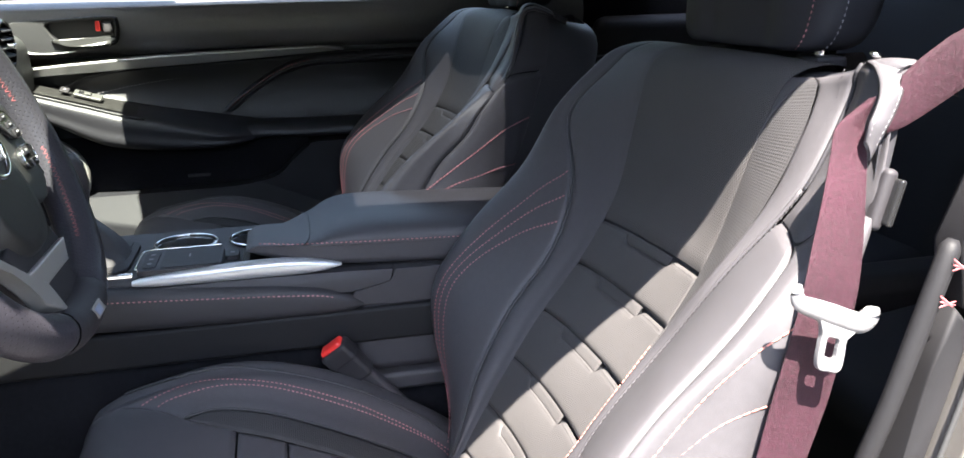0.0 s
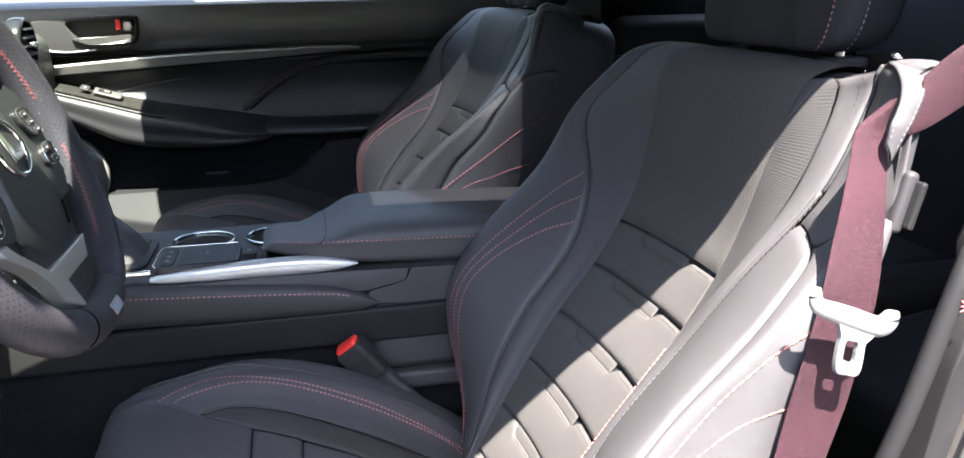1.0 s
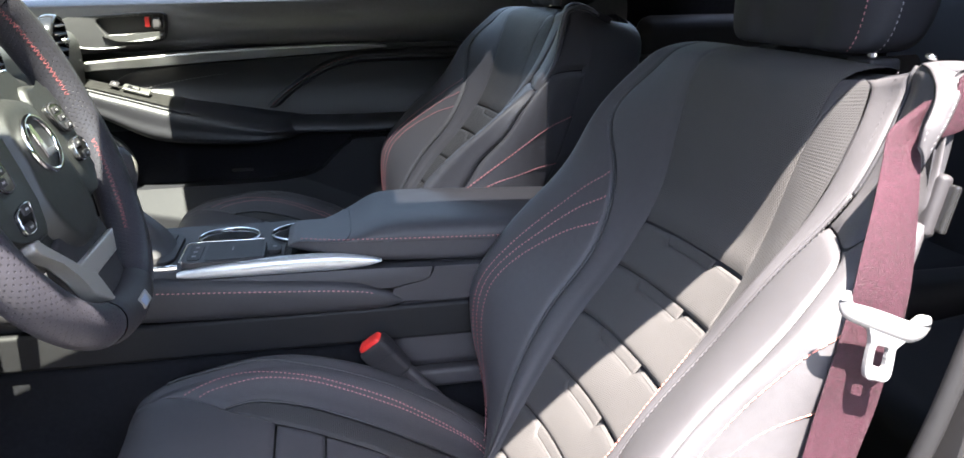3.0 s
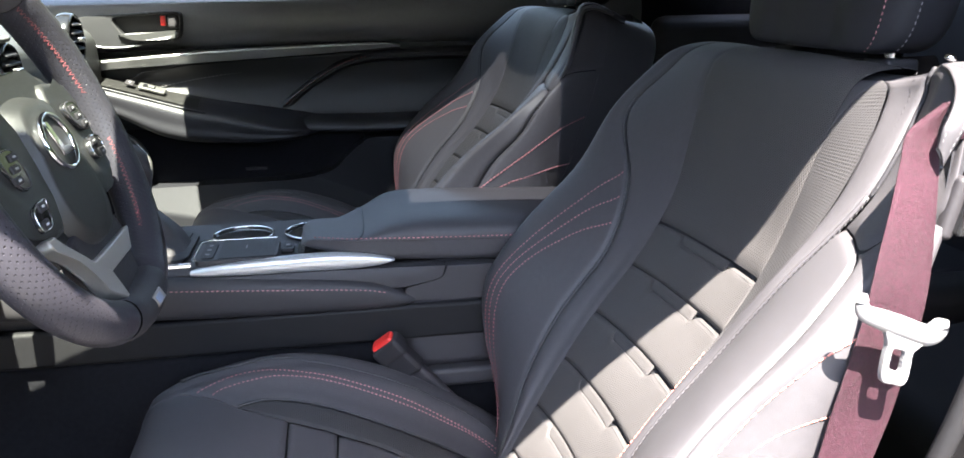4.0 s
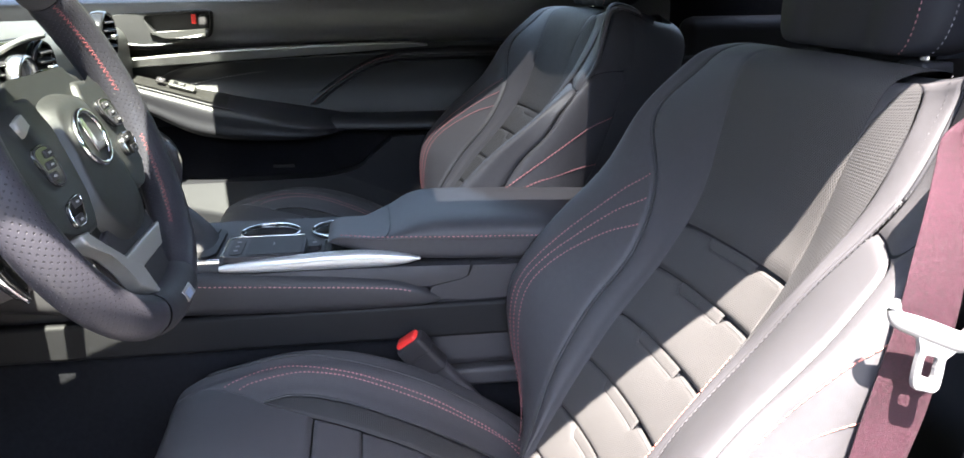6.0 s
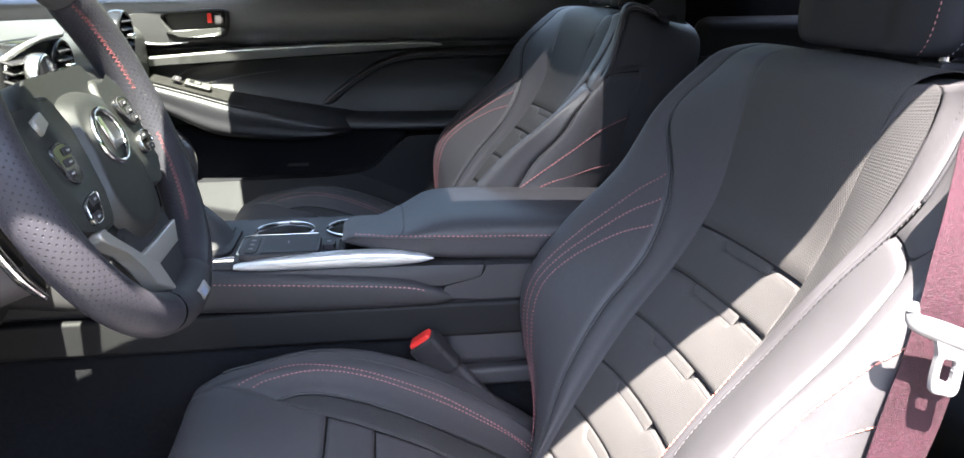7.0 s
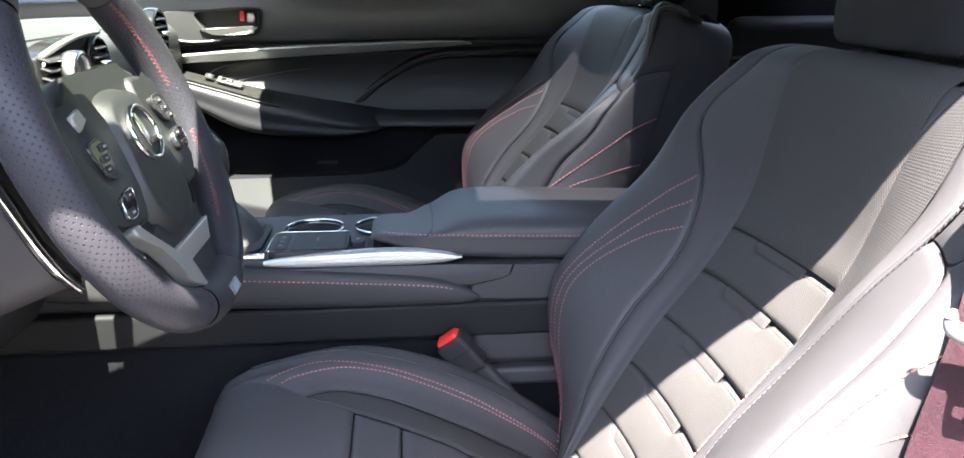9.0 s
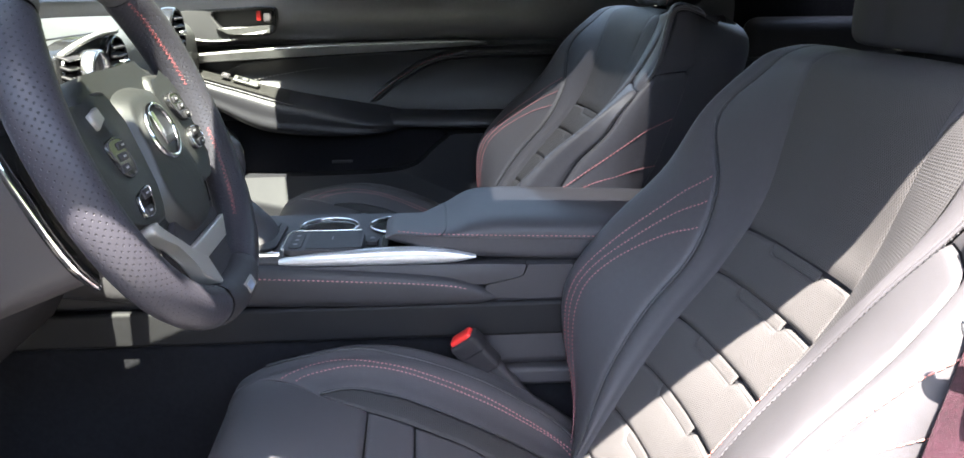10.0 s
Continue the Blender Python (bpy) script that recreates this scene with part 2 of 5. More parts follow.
ground = part("ground", grid(lambda u, v: ((u - 0.5) * 900, (v - 0.5) * 900, 0.02 * noise.noise((u * 40, v * 40, 0)) - 0.02), 40, 40), LAWN)
tagged(ground, "sunlit green lawn all round the car", "ground", kind="structure")
# Drive out of view, kept pale as a reflector for the interior.
drive = part("pavement", box(0.2, 0.2, -0.02, 6.5, 4.6, 0.1, 0.02), GROUND)
tagged(drive, "unseen driveway under the parked car, pale to bounce light inside", "pavement", kind="structure")

# Unseen hedge, added so less horizon light reaches the cabin.
HEDGE = material("sky_blocking_hedge", (0.03, 0.042, 0.018), 0.9, grain=1.0, scale=25, vary=0.5)


def hedge_at(u, v):
    """A clipped hedge round the drive, unseen and added to hold back low sky light."""
    a = 2 * math.pi * u
    ca, sa = math.cos(a), math.sin(a)
    bulge = 0.35 * noise.noise((ca * 9, sa * 9, v * 4)) + 0.12 * noise.noise((ca * 40, sa * 40, v * 14))
    r = 8.0 + bulge - 0.5 * math.sin(math.pi * v) + 1.0 * max(0.0, v - 0.7)
    return (r * ca, 0.5 + r * sa, -0.05 + 2.8 * smooth01(min(1.0, 1.4 * v)) + 0.15 * bulge * v)


hedge = part("hedge", grid(hedge_at, 260, 24, closed_u=True), HEDGE)
tagged(hedge, "unseen dark green hedge ring, added to cut low sky light", "hedge", kind="structure")

shell = thing("car_body", 0.0, MID, 0.2, "grey car body with dark cabin and glass roof panel", "car", kind="structure")
SUNROOF = (0.066, 0.30, 0.775, 1.408)
part("roof", plate_with_hole(ROOF_FRONT, 1.15, ROOF_EDGE, ROOF_FAR, *SUNROOF, ROOF_Z + 0.012, ROOF_Z + 0.04), PAINT, shell)
part("headliner", plate_with_hole(ROOF_FRONT, 1.15, ROOF_EDGE + 0.01, ROOF_FAR - 0.01, *SUNROOF, ROOF_Z - 0.012, ROOF_Z + 0.01), HEADLINER, shell, "dark cloth headliner")
part("roof_glass", box((SUNROOF[0] + SUNROOF[1]) / 2, (SUNROOF[2] + SUNROOF[3]) / 2, ROOF_Z + 0.03, SUNROOF[1] - SUNROOF[0] + 0.02, SUNROOF[3] - SUNROOF[2] + 0.02, 0.004, 0), ROOF_GLASS, shell, "tinted glass roof panel", smooth=False)
part("floor_pan", box(0.15, MID, 0.19, 2.9, 1.46, 0.05, 0.005), CARPET, shell, "black carpet")
part("sill", box(0.15, 0.345, 0.27, 2.9, 0.10, 0.20, 0.02), PAINT, shell)
part("firewall", box(-1.22, MID, 0.58, 0.05, 1.46, 0.75, 0.01), CARPET, shell)
part("rear_bulkhead", box(1.45, MID, 0.62, 0.05, 1.46, 0.85, 0.01), CARPET, shell)
for sgn in (-1, 1):
    yb, yt = MID + sgn * 0.72, (0.425 if sgn < 0 else 1.645)
    w = 0.655 if sgn < 0 else 0.55
    if sgn < 0:
        rail = [(1.12, 0.432, ROOF_Z - 0.01), (0.66, 0.432, ROOF_Z + 0.009), (0.2, 0.432, ROOF_Z + 0.010), (0.05, 0.402, ROOF_Z + 0.009), (-0.05, 0.392, ROOF_Z + 0.008), (-0.12, 0.391, ROOF_Z + 0.006), (-0.17, 0.398, ROOF_Z + 0.005), (-0.21, 0.420, ROOF_Z + 0.004)]
    else:
        rail = [(1.12, MID + w, ROOF_Z - 0.01), (0.5, MID + w, ROOF_Z + 0.010), (0.0, MID + w, ROOF_Z + 0.008), (ROOF_FRONT, MID + w, ROOF_Z + 0.004)]
    part("roof_rail", tube(rail, 0.034, 60, 10), PLASTIC, shell)
    part("windshield_pillar", tube([(-1.1, yb, 0.90), (-0.72, (yb + yt) / 2 + sgn * 0.02, 1.09), (-0.21, yt, ROOF_Z + 0.002)], 0.026, 20, 12, flat=3.0 if sgn < 0 else 1.3), PLASTIC, shell)
    part("side_wall", box(1.05, MID + sgn * 0.74, 0.66, 1.0, 0.05, 0.95, 0.01), CARPET, shell)
    part("rear_pillar", tube([(1.5, yb, 0.95), (1.3, MID + sgn * 0.70, 1.12), (1.13, yt, ROOF_Z)], 0.05, 14, 10, flat=1.5), PLASTIC, shell)
part("bonnet", grid(lambda u, v: (-1.12 - 1.1 * u, 0.36 + 1.44 * v, 0.93 - 0.18 * u * u + 0.03 * math.sin(math.pi * v)), 12, 12), PAINT, shell)
part("rear_window", grid(lambda u, v: (1.14 + 0.4 * u, 0.45 + 1.26 * v, ROOF_Z + 0.02 - 0.3 * u), 6, 6), REAR_GLASS, shell)
part("windshield", grid(lambda u, v: (-1.1 + (ROOF_FRONT + 1.1) * u, 0.40 + 0.035 * u + (1.36 - 0.16 * u) * v,
                                      0.91 + (ROOF_Z + 0.02 - 0.91) * u + 0.06 * math.sin(math.pi * u)), 10, 10), WINDSHIELD, shell, "greenish windscreen glass")
part("door_window", grid(lambda u, v: (-0.78 + 1.6 * v, 1.80 - 0.15 * u, 0.99 + (ROOF_Z - 0.98) * u), 6, 6), SIDE_GLASS, shell)
part("rear_side_trim", box(1.02, 1.755, 0.62, 0.70, 0.06, 0.66, 0.03), PLASTIC, shell)
part("rear_trim_line", tube([(0.66, 1.722, 0.865), (0.9, 1.722, 0.875), (1.3, 1.722, 0.88)], 0.004, 12, 6), PLASTIC_SOFT, shell)
opened = thing("open_door", -0.75, 0.33, 0.3, "driver's door standing open beside the cabin", "car door", kind="structure")
DOOR_M = Matrix.Translation((-0.78, 0.33, 0)) @ Euler((0, 0, radians(-68))).to_matrix().to_4x4()
bm = box(0.62, 0, 0.62, 1.2, 0.10, 0.66, 0.04, 3)
bm.transform(DOOR_M)
part("door_shell", bm, DOOR_SKIN, opened)
# Unseen visor, added and widened to keep sun off the shifter boot.
visor = thing("shading_visor", -0.29, 1.24, 1.22, "unseen dark cloth visor, added to shade the shifter and far door", "sun visor")
bm = box(-0.2735, 1.185, 1.216, 0.112, 0.89, 0.014, 0.006, 3, turn=(0, -20, 0))
part("visor_panel", bm, HEADLINER, visor)
part("visor_rod", tube([(-0.226, 1.60, 1.232), (-0.226, 1.2, 1.233), (-0.226, 0.76, 1.232)], 0.005, 8, 8), PLASTIC, visor)


# ---- seats ----
SEAT_Y = 0.707
BACK_Z = [0.42, 0.47, 0.53, 0.598, 0.667, 0.735, 0.803, 0.872, 0.925, 0.948, 0.953, 0.935]
# side rails of the backrest from its middle outwards: forward place x, half width, drop at the shoulder
BACK = [
    ([0.112, 0.135, 0.168, 0.211, 0.258, 0.309, 0.348, 0.369, 0.384, 0.402, 0.440, 0.475], [0.0] * 12, 0.0),
    ([0.105, 0.128, 0.162, 0.205, 0.252, 0.304, 0.343, 0.364, 0.380, 0.398, 0.438, 0.475], [0.078, 0.080, 0.085, 0.096, 0.103, 0.104, 0.106, 0.114, 0.121, 0.122, 0.12, 0.12], 0.0),
    ([0.115, 0.135, 0.160, 0.189, 0.231, 0.283, 0.316, 0.331, 0.3735, 0.398, 0.436, 0.475], [0.095, 0.100, 0.109, 0.1275, 0.138, 0.1405, 0.1705, 0.226, 0.206, 0.195, 0.19, 0.185], 0.000),
    ([0.215, 0.197, 0.178, 0.162, 0.168, 0.218, 0.282, 0.322, 0.366, 0.393, 0.436, 0.475], [0.225, 0.235, 0.243, 0.248, 0.250, 0.250, 0.250, 0.252, 0.238, 0.224, 0.212, 0.200], 0.002),
    ([0.240, 0.225, 0.205, 0.195, 0.205, 0.240, 0.297, 0.338, 0.377, 0.402, 0.440, 0.475], [0.245, 0.250, 0.258, 0.265, 0.268, 0.268, 0.268, 0.264, 0.250, 0.236, 0.224, 0.210], 0.004),
    ([0.300, 0.298, 0.300, 0.310, 0.325, 0.345, 0.360, 0.388, 0.412, 0.432, 0.455, 0.475], [0.245, 0.248, 0.252, 0.255, 0.255, 0.255, 0.256, 0.252, 0.242, 0.232, 0.222, 0.210], 0.010),
    ([0.300, 0.310, 0.330, 0.365, 0.430, 0.480, 0.525, 0.547, 0.548, 0.530, 0.505, 0.485], [0.15, 0.15, 0.15, 0.15, 0.14, 0.135, 0.13, 0.13, 0.13, 0.13, 0.125, 0.12], 0.012),
    ([0.340, 0.340, 0.350, 0.360, 0.375, 0.400, 0.530, 0.555, 0.560, 0.555, 0.540, 0.525], [0.0] * 12, 0.0),
]
NB = len(BACK_Z)


def rails_of(table, make):
    return [curve_at([(i / (len(xs) - 1), make(i, xs[i], us[i], extra)) for i in range(len(xs))]) for xs, us, extra in table]


BACK_RAILS = rails_of(BACK, lambda i, x, u, drop: Vector((x, u, BACK_Z[i] - (drop if i >= 8 else 0))))
# the door side's shoulder stands further forward and higher
NEAR = [row for row in BACK]
NEAR[2] = ([0.115, 0.135, 0.160, 0.196, 0.236, 0.286, 0.3225, 0.3640, 0.394, 0.397, 0.412, 0.475], [0.095, 0.100, 0.109, 0.125, 0.1295, 0.1395, 0.164, 0.190, 0.190, 0.192, 0.19, 0.18], -0.010)
NEAR[3] = ([0.215, 0.197, 0.178, 0.162, 0.168, 0.218, 0.290, 0.360, 0.386, 0.391, 0.408, 0.465], [0.225, 0.235, 0.243, 0.248, 0.250, 0.250, 0.250, 0.226, 0.220, 0.223, 0.236, 0.215], -0.013)
NEAR[4] = ([0.240, 0.225, 0.205, 0.195, 0.205, 0.240, 0.297, 0.364, 0.387, 0.392, 0.410, 0.465], [0.245, 0.250, 0.258, 0.265, 0.268, 0.268, 0.268, 0.247, 0.238, 0.236, 0.243, 0.220], -0.009)
NEAR[5] = ([0.300, 0.298, 0.300, 0.310, 0.325, 0.345, 0.362, 0.382, 0.390, 0.394, 0.412, 0.465], [0.245, 0.248, 0.252, 0.255, 0.255, 0.255, 0.256, 0.250, 0.244, 0.242, 0.236, 0.215], -0.004)
SLIM = [row for row in NEAR]
SLIM[6] = ([0.300, 0.310, 0.330, 0.350, 0.370, 0.400, 0.430, 0.458, 0.470, 0.472, 0.475, 0.478], [0.10] * 12, 0.012)
SLIM[7] = ([0.340, 0.340, 0.350, 0.360, 0.380, 0.410, 0.445, 0.470, 0.480, 0.482, 0.482, 0.482], [0.0] * 12, 0.0)
SLIM_RAILS = rails_of(SLIM, lambda i, x, u, drop: Vector((x, u, BACK_Z[i] - (drop if i >= 8 else 0))))
NEAR_RAILS = rails_of(NEAR, lambda i, x, u, drop: Vector((x, u, BACK_Z[i] - (drop if i >= 8 else 0))))
CUSH_X = [-0.250, -0.242, -0.213, -0.15, -0.09, -0.03, 0.044, 0.10, 0.15, 0.20, 0.26]
# rails of the cushion from its middle outwards: height, half width
CUSH = [
    ([0.47, 0.540, 0.566, 0.568, 0.563, 0.552, 0.522, 0.490, 0.460, 0.430, 0.41], [0.0] * 11, 0),
    ([0.47, 0.545, 0.570, 0.574, 0.571, 0.562, 0.532, 0.500, 0.470, 0.440, 0.42], [0.150] * 11, 0),
    ([0.47, 0.549, 0.575, 0.588, 0.592, 0.585, 0.560, 0.530, 0.500, 0.465, 0.44], [0.175, 0.180, 0.190, 0.198, 0.203, 0.205, 0.205, 0.204, 0.202, 0.20, 0.20], 0),
    ([0.45, 0.532, 0.556, 0.570, 0.575, 0.567, 0.543, 0.515, 0.485, 0.455, 0.43], [0.205, 0.212, 0.222, 0.234, 0.240, 0.243, 0.244, 0.244, 0.242, 0.24, 0.24], 0),
    ([0.36] * 11, [0.215, 0.222, 0.232, 0.244, 0.250, 0.252, 0.252, 0.252, 0.250, 0.25, 0.25], 0),
]
CUSH_RAILS = rails_of(CUSH, lambda i, z, u, _: Vector((CUSH_X[i], u, z)))


def surface(rails, near=None):
    """Point and outward normal of an upholstered surface by (s, t): s counts the rails outwards from the middle."""
    cache = {}

    def point(s, t):
        side = -1 if s < 0 else 1
        key = (round(t, 5), side)
        if key not in cache:
            keys = [(i, r(t)) for i, r in enumerate(near if near and side < 0 else rails)]
            first = keys[1][1]
            keys = [(-1, Vector((first.x, -first.y, first.z)))] + keys
            cache[key] = curve_at(keys)
        p = cache[key](abs(s))
        return Vector((p.x, SEAT_Y + side * p.y, p.z))

    def normal(s, t):
        e = 0.01
        t0, t1 = max(0, t - e), min(1, t + e)
        n = (point(s + e, t) - point(s - e, t)).cross(point(s, t1) - point(s, t0))
        if n.length < 1e-12:
            return Vector((-1, 0, 0))
        return -n.normalized()
    return point, normal


back_point, back_normal = surface(BACK_RAILS, NEAR_RAILS)
cush_point, cush_normal = surface(CUSH_RAILS)


def bt(z):
    """Station of the backrest at a height."""
    zs = BACK_Z[:9]
    return float(np.interp(z, zs, [i / (NB - 1) for i in range(9)]))


def ct(x):
    return float(np.interp(x, CUSH_X, [i / (len(CUSH_X) - 1) for i in range(len(CUSH_X))]))


def dense(u):
    return 0.55 * u + 0.45 * (0.5 - 0.5 * math.cos(math.pi * u))


def padded(surf, st, nu, nv, depth=0.005, edge=0.012, puff=0.002, lift=0.0, flank=1.0):
    """An upholstered panel: st(u, v) gives (s, t); its borders sink into the seams."""
    point, normal = surf
    bm = bmesh.new()
    uv = bm.loops.layers.uv.new("uv")
    mids = [point(*st(k, 0.5)) for k in (0, 0.25, 0.5, 0.75, 1)]
    width = sum((b - a).length for a, b in zip(mids, mids[1:]))
    mids = [point(*st(0.5, k / 8)) for k in range(9)]
    length = sum((b - a).length for a, b in zip(mids, mids[1:]))
    vs, place = [], {}
    for i in range(nu + 1):
        row = []
        for j in range(nv + 1):
            u, v = dense(i / nu), dense(j / nv)
            s, t = st(u, v)
            sink = [1 - math.sqrt(max(0.0, 1 - (1 - min(d / edge, 1)) ** 2)) for d in (min(u, 1 - u) * width, min(v, 1 - v) * length)]
            off = lift - depth * max(flank * sink[0], sink[1]) + puff * math.sin(math.pi * u) * math.sin(math.pi * v)
            vert = bm.verts.new(point(s, t) + normal(s, t) * off)
            across = (vert.co - vs[i - 1][j].co).length if i else 0.0
            place[vert] = ((place[vs[i - 1][j]][0] if i else 0.0) + across, v * length)
            row.append(vert)
        vs.append(row)
    for i in range(nu):
        for j in range(nv):
            f = bm.faces.new((vs[i][j], vs[i + 1][j], vs[i + 1][j + 1], vs[i][j + 1]))
            for l in f.loops:
                l[uv].uv = place[l.vert]
    return bm


def seam(surf, st, n, radius, lift=0.0, m=6):
    point, normal = surf
    return tube(lambda k: point(*st(k)) + normal(*st(k)) * lift, radius, n, m)


def thread(surf, st, length=0.0034, gap=0.0022, radius=0.0007, lift=0.0012, t0=0.0, t1=1.0, bm=None):
    point, normal = surf
    return dashes(lambda k: point(*st(k)) + normal(*st(k)) * lift, t0, t1, length, gap, radius, lambda k: normal(*st(k)), bm)


def perforated(name, colour, pitch, hole, rough=0.6, turned=45.0, depth=0.6, tone=0.45):
    """Leather or cloth with a regular pattern of small holes, by its own surface coordinates."""
    m = material(name, colour, rough, vary=0.08, spec=0.15)
    t = m.node_tree
    b = t.nodes["Principled BSDF"]
    uvn = t.nodes.new("ShaderNodeUVMap")
    vor = t.nodes.new("ShaderNodeTexVoronoi")
    vor.voronoi_dimensions = "2D"
    vor.inputs["Scale"].default_value = 1 / pitch
    vor.inputs["Randomness"].default_value = 0.0
    rot = t.nodes.new("ShaderNodeVectorRotate")
    rot.inputs["Angle"].default_value = radians(turned)
    t.links.new(uvn.outputs[0], rot.inputs["Vector"])
    t.links.new(rot.outputs[0], vor.inputs["Vector"])
    mr = t.nodes.new("ShaderNodeMapRange")
    mr.inputs["From Min"].default_value, mr.inputs["From Max"].default_value = hole * 0.6, hole * 1.3
    t.links.new(vor.outputs["Distance"], mr.inputs["Value"])
    bump = t.nodes.new("ShaderNodeBump")
    bump.inputs["Strength"].default_value = depth
    bump.inputs["Distance"].default_value = 0.0008
    t.links.new(mr.outputs[0], bump.inputs["Height"])
    t.links.new(bump.outputs[0], b.inputs["Normal"])
    mix = t.nodes.new("ShaderNodeMix")
    mix.data_type = "RGBA"
    mix.inputs[6].default_value = (*[c * tone for c in colour], 1)
    old = b.inputs["Base Color"].links[0].from_socket
    t.links.new(mr.outputs[0], mix.inputs[0])
    t.links.new(old, mix.inputs[7])
    t.links.new(mix.outputs[2], b.inputs["Base Color"])
    return m


PERF = perforated("perforated_leather", (0.0560, 0.0530, 0.0535), 0.0023, 0.30, depth=0.4)
PERF_STRIP = perforated("perforated_side_strip", (0.043, 0.0415, 0.0435), 0.0025, 0.32, turned=0.0, depth=0.3, tone=0.5)
CUSHS = (cush_point, cush_normal)
DEEP_BACK = (back_point, back_normal)
SLIM_BACK = surface(BACK_RAILS, SLIM_RAILS)


def leaned(surf, angle, widen, dx, dz):
    """The same backrest leaned further back about its foot."""
    point, normal = surf
    hinge = Vector((0.2, SEAT_Y, 0.45))
    turn = Matrix.Rotation(angle, 3, "Y")

    def moved_point(s, t):
        p = point(s, t) - hinge
        return turn @ Vector((p.x, p.y * widen, p.z)) + hinge + Vector((dx, 0, dz))
    return moved_point, lambda s, t: turn @ normal(s, t)


LEAN = 0.0617
LEANED_BACK = leaned(DEEP_BACK, LEAN, 1.05, -0.015, 0.008)


def build_seat(BACKS, head_shift=(0.0, 0.0), fold=0.0, side_edge=4.93, hem_s=2.085, side_lines=(), yarn=1.0):
    seat = thing("car_seat", 0.05, SEAT_Y, 0.22, "black leather sports seat with red stitching and ribbed perforated insert", "car seat", "front seats")
    end = 10.6 / 11
    lo = bt(0.42)
    # backrest
    part("seam_backing", padded(BACKS, lambda u, v: (-5 + 10 * u, lo + (1 - lo) * v), 90, 70, 0, 0.01, 0, -0.0062), LEATHER_DARK, seat)
    part("upper_insert", padded(BACKS, lambda u, v: (-0.996 + 1.992 * u, bt(0.7780 - 0.0035 * (1.992 * u - 0.996)) * (1 - v) + end * v), 26, 30, 0.0028, 0.006, 0.003, flank=0.25), PERF, seat, "finely perforated black leather")
    cuts = [0.7765, 0.7310, 0.6800, 0.6290, 0.5800, 0.5320, 0.485, 0.44]
    for top, low in zip(cuts, cuts[1:]):
        def drop(s):
            return 0.0009 + 0.0035 * s + 0.0080 * (smooth01((0.46 - s) / 0.10) - smooth01((-0.40 - s) / 0.10)) + 0.0012 * smooth01((-0.40 - s) / 0.09)

        def st(u, v, top=top, low=low):
            s = -0.996 + 1.992 * u
            return s, bt((low - 0.0035 * s) * (1 - v) + (top - drop(s)) * v)
        rib = part("insert_rib", padded(BACKS, st, 66, 14, 0.0034, 0.006, 0.0016, flank=0.25), PERF, seat)
        part("rib_tab", padded(BACKS, lambda u, v, top=top: (0.44 - 0.86 * u, bt(top - 0.0035 * (0.44 - 0.86 * u) - 0.0100 + 0.0098 * v)), 24, 6, 0.0010, 0.002, 0.0, -0.0014), PERF, rib)
        part("rib_stitching", thread(BACKS, lambda k, top=top: (0.40 - 0.80 * k, bt(top - 0.0035 * (0.40 - 0.80 * k) - 0.0104)), 0.0016, 0.0020, 0.0006, 0.0004), STITCH_DARK, rib)
        part("rib_stitching", thread(BACKS, lambda k, top=top: (-0.46 - 0.50 * k, bt(top + 0.0035 * (0.46 + 0.50 * k) - 0.0038)), 0.0016, 0.0020, 0.0006, 0.0002), STITCH_DARK, rib)
    for sg in (-1, 1):
        wide = curve_at([(0.42, 1.03), (0.70, 1.03), (0.735, 1.08), (0.757, 1.42), (0.781, 1.68), (0.8075, 1.70), (0.825, 1.64), (0.842, 1.61), (0.863, 1.58), (0.894, 1.545), (0.9145, 1.53), (0.929, 1.49), (0.938, 1.43), (0.945, 1.30)])
        start = curve_at([(0.42, 1.004), (0.89, 1.004), (0.905, 1.02), (0.9145, 1.05), (0.929, 1.13), (0.940, 1.25), (0.945, 1.295)])

        def z_at(v):
            return 0.42 + 0.525 * v

        def tz(z):
            return bt(z) if z <= 0.925 else bt(0.925) + (z - 0.925) / 0.023 / 11

        if sg < 0:
            part("perforated_strip", padded(BACKS, lambda u, v: (sg * (start(z_at(v)) + (wide(z_at(v)) - start(z_at(v))) * u), tz(z_at(v))), 12, 60, 0.0012, 0.004, 0.001, flank=0.4), PERF_STRIP, seat, "perforated strip beside the insert")
            part("top_panel", padded(BACKS, lambda u, v: (sg * (1.004 + (start(0.885 + 0.06 * v) - 1.006) * u), tz(0.885 + 0.06 * v)), 6, 20, 0.0008, 0.003, 0.0), LEATHER_SOFT, seat)
            part("leather_strip", padded(BACKS, lambda u, v: (sg * (wide(z_at(v)) + 0.003 + (1.98 - wide(z_at(v))) * u), tz(z_at(v))), 12, 60, 0.002, 0.005, 0.005), LEATHER, seat)
        else:
            part("leather_strip", padded(BACKS, lambda u, v: (1.004 + 0.976 * u, lo + (end - lo) * v), 14, 60, 0.0016, 0.005, 0.002), LEATHER_SOFT, seat)
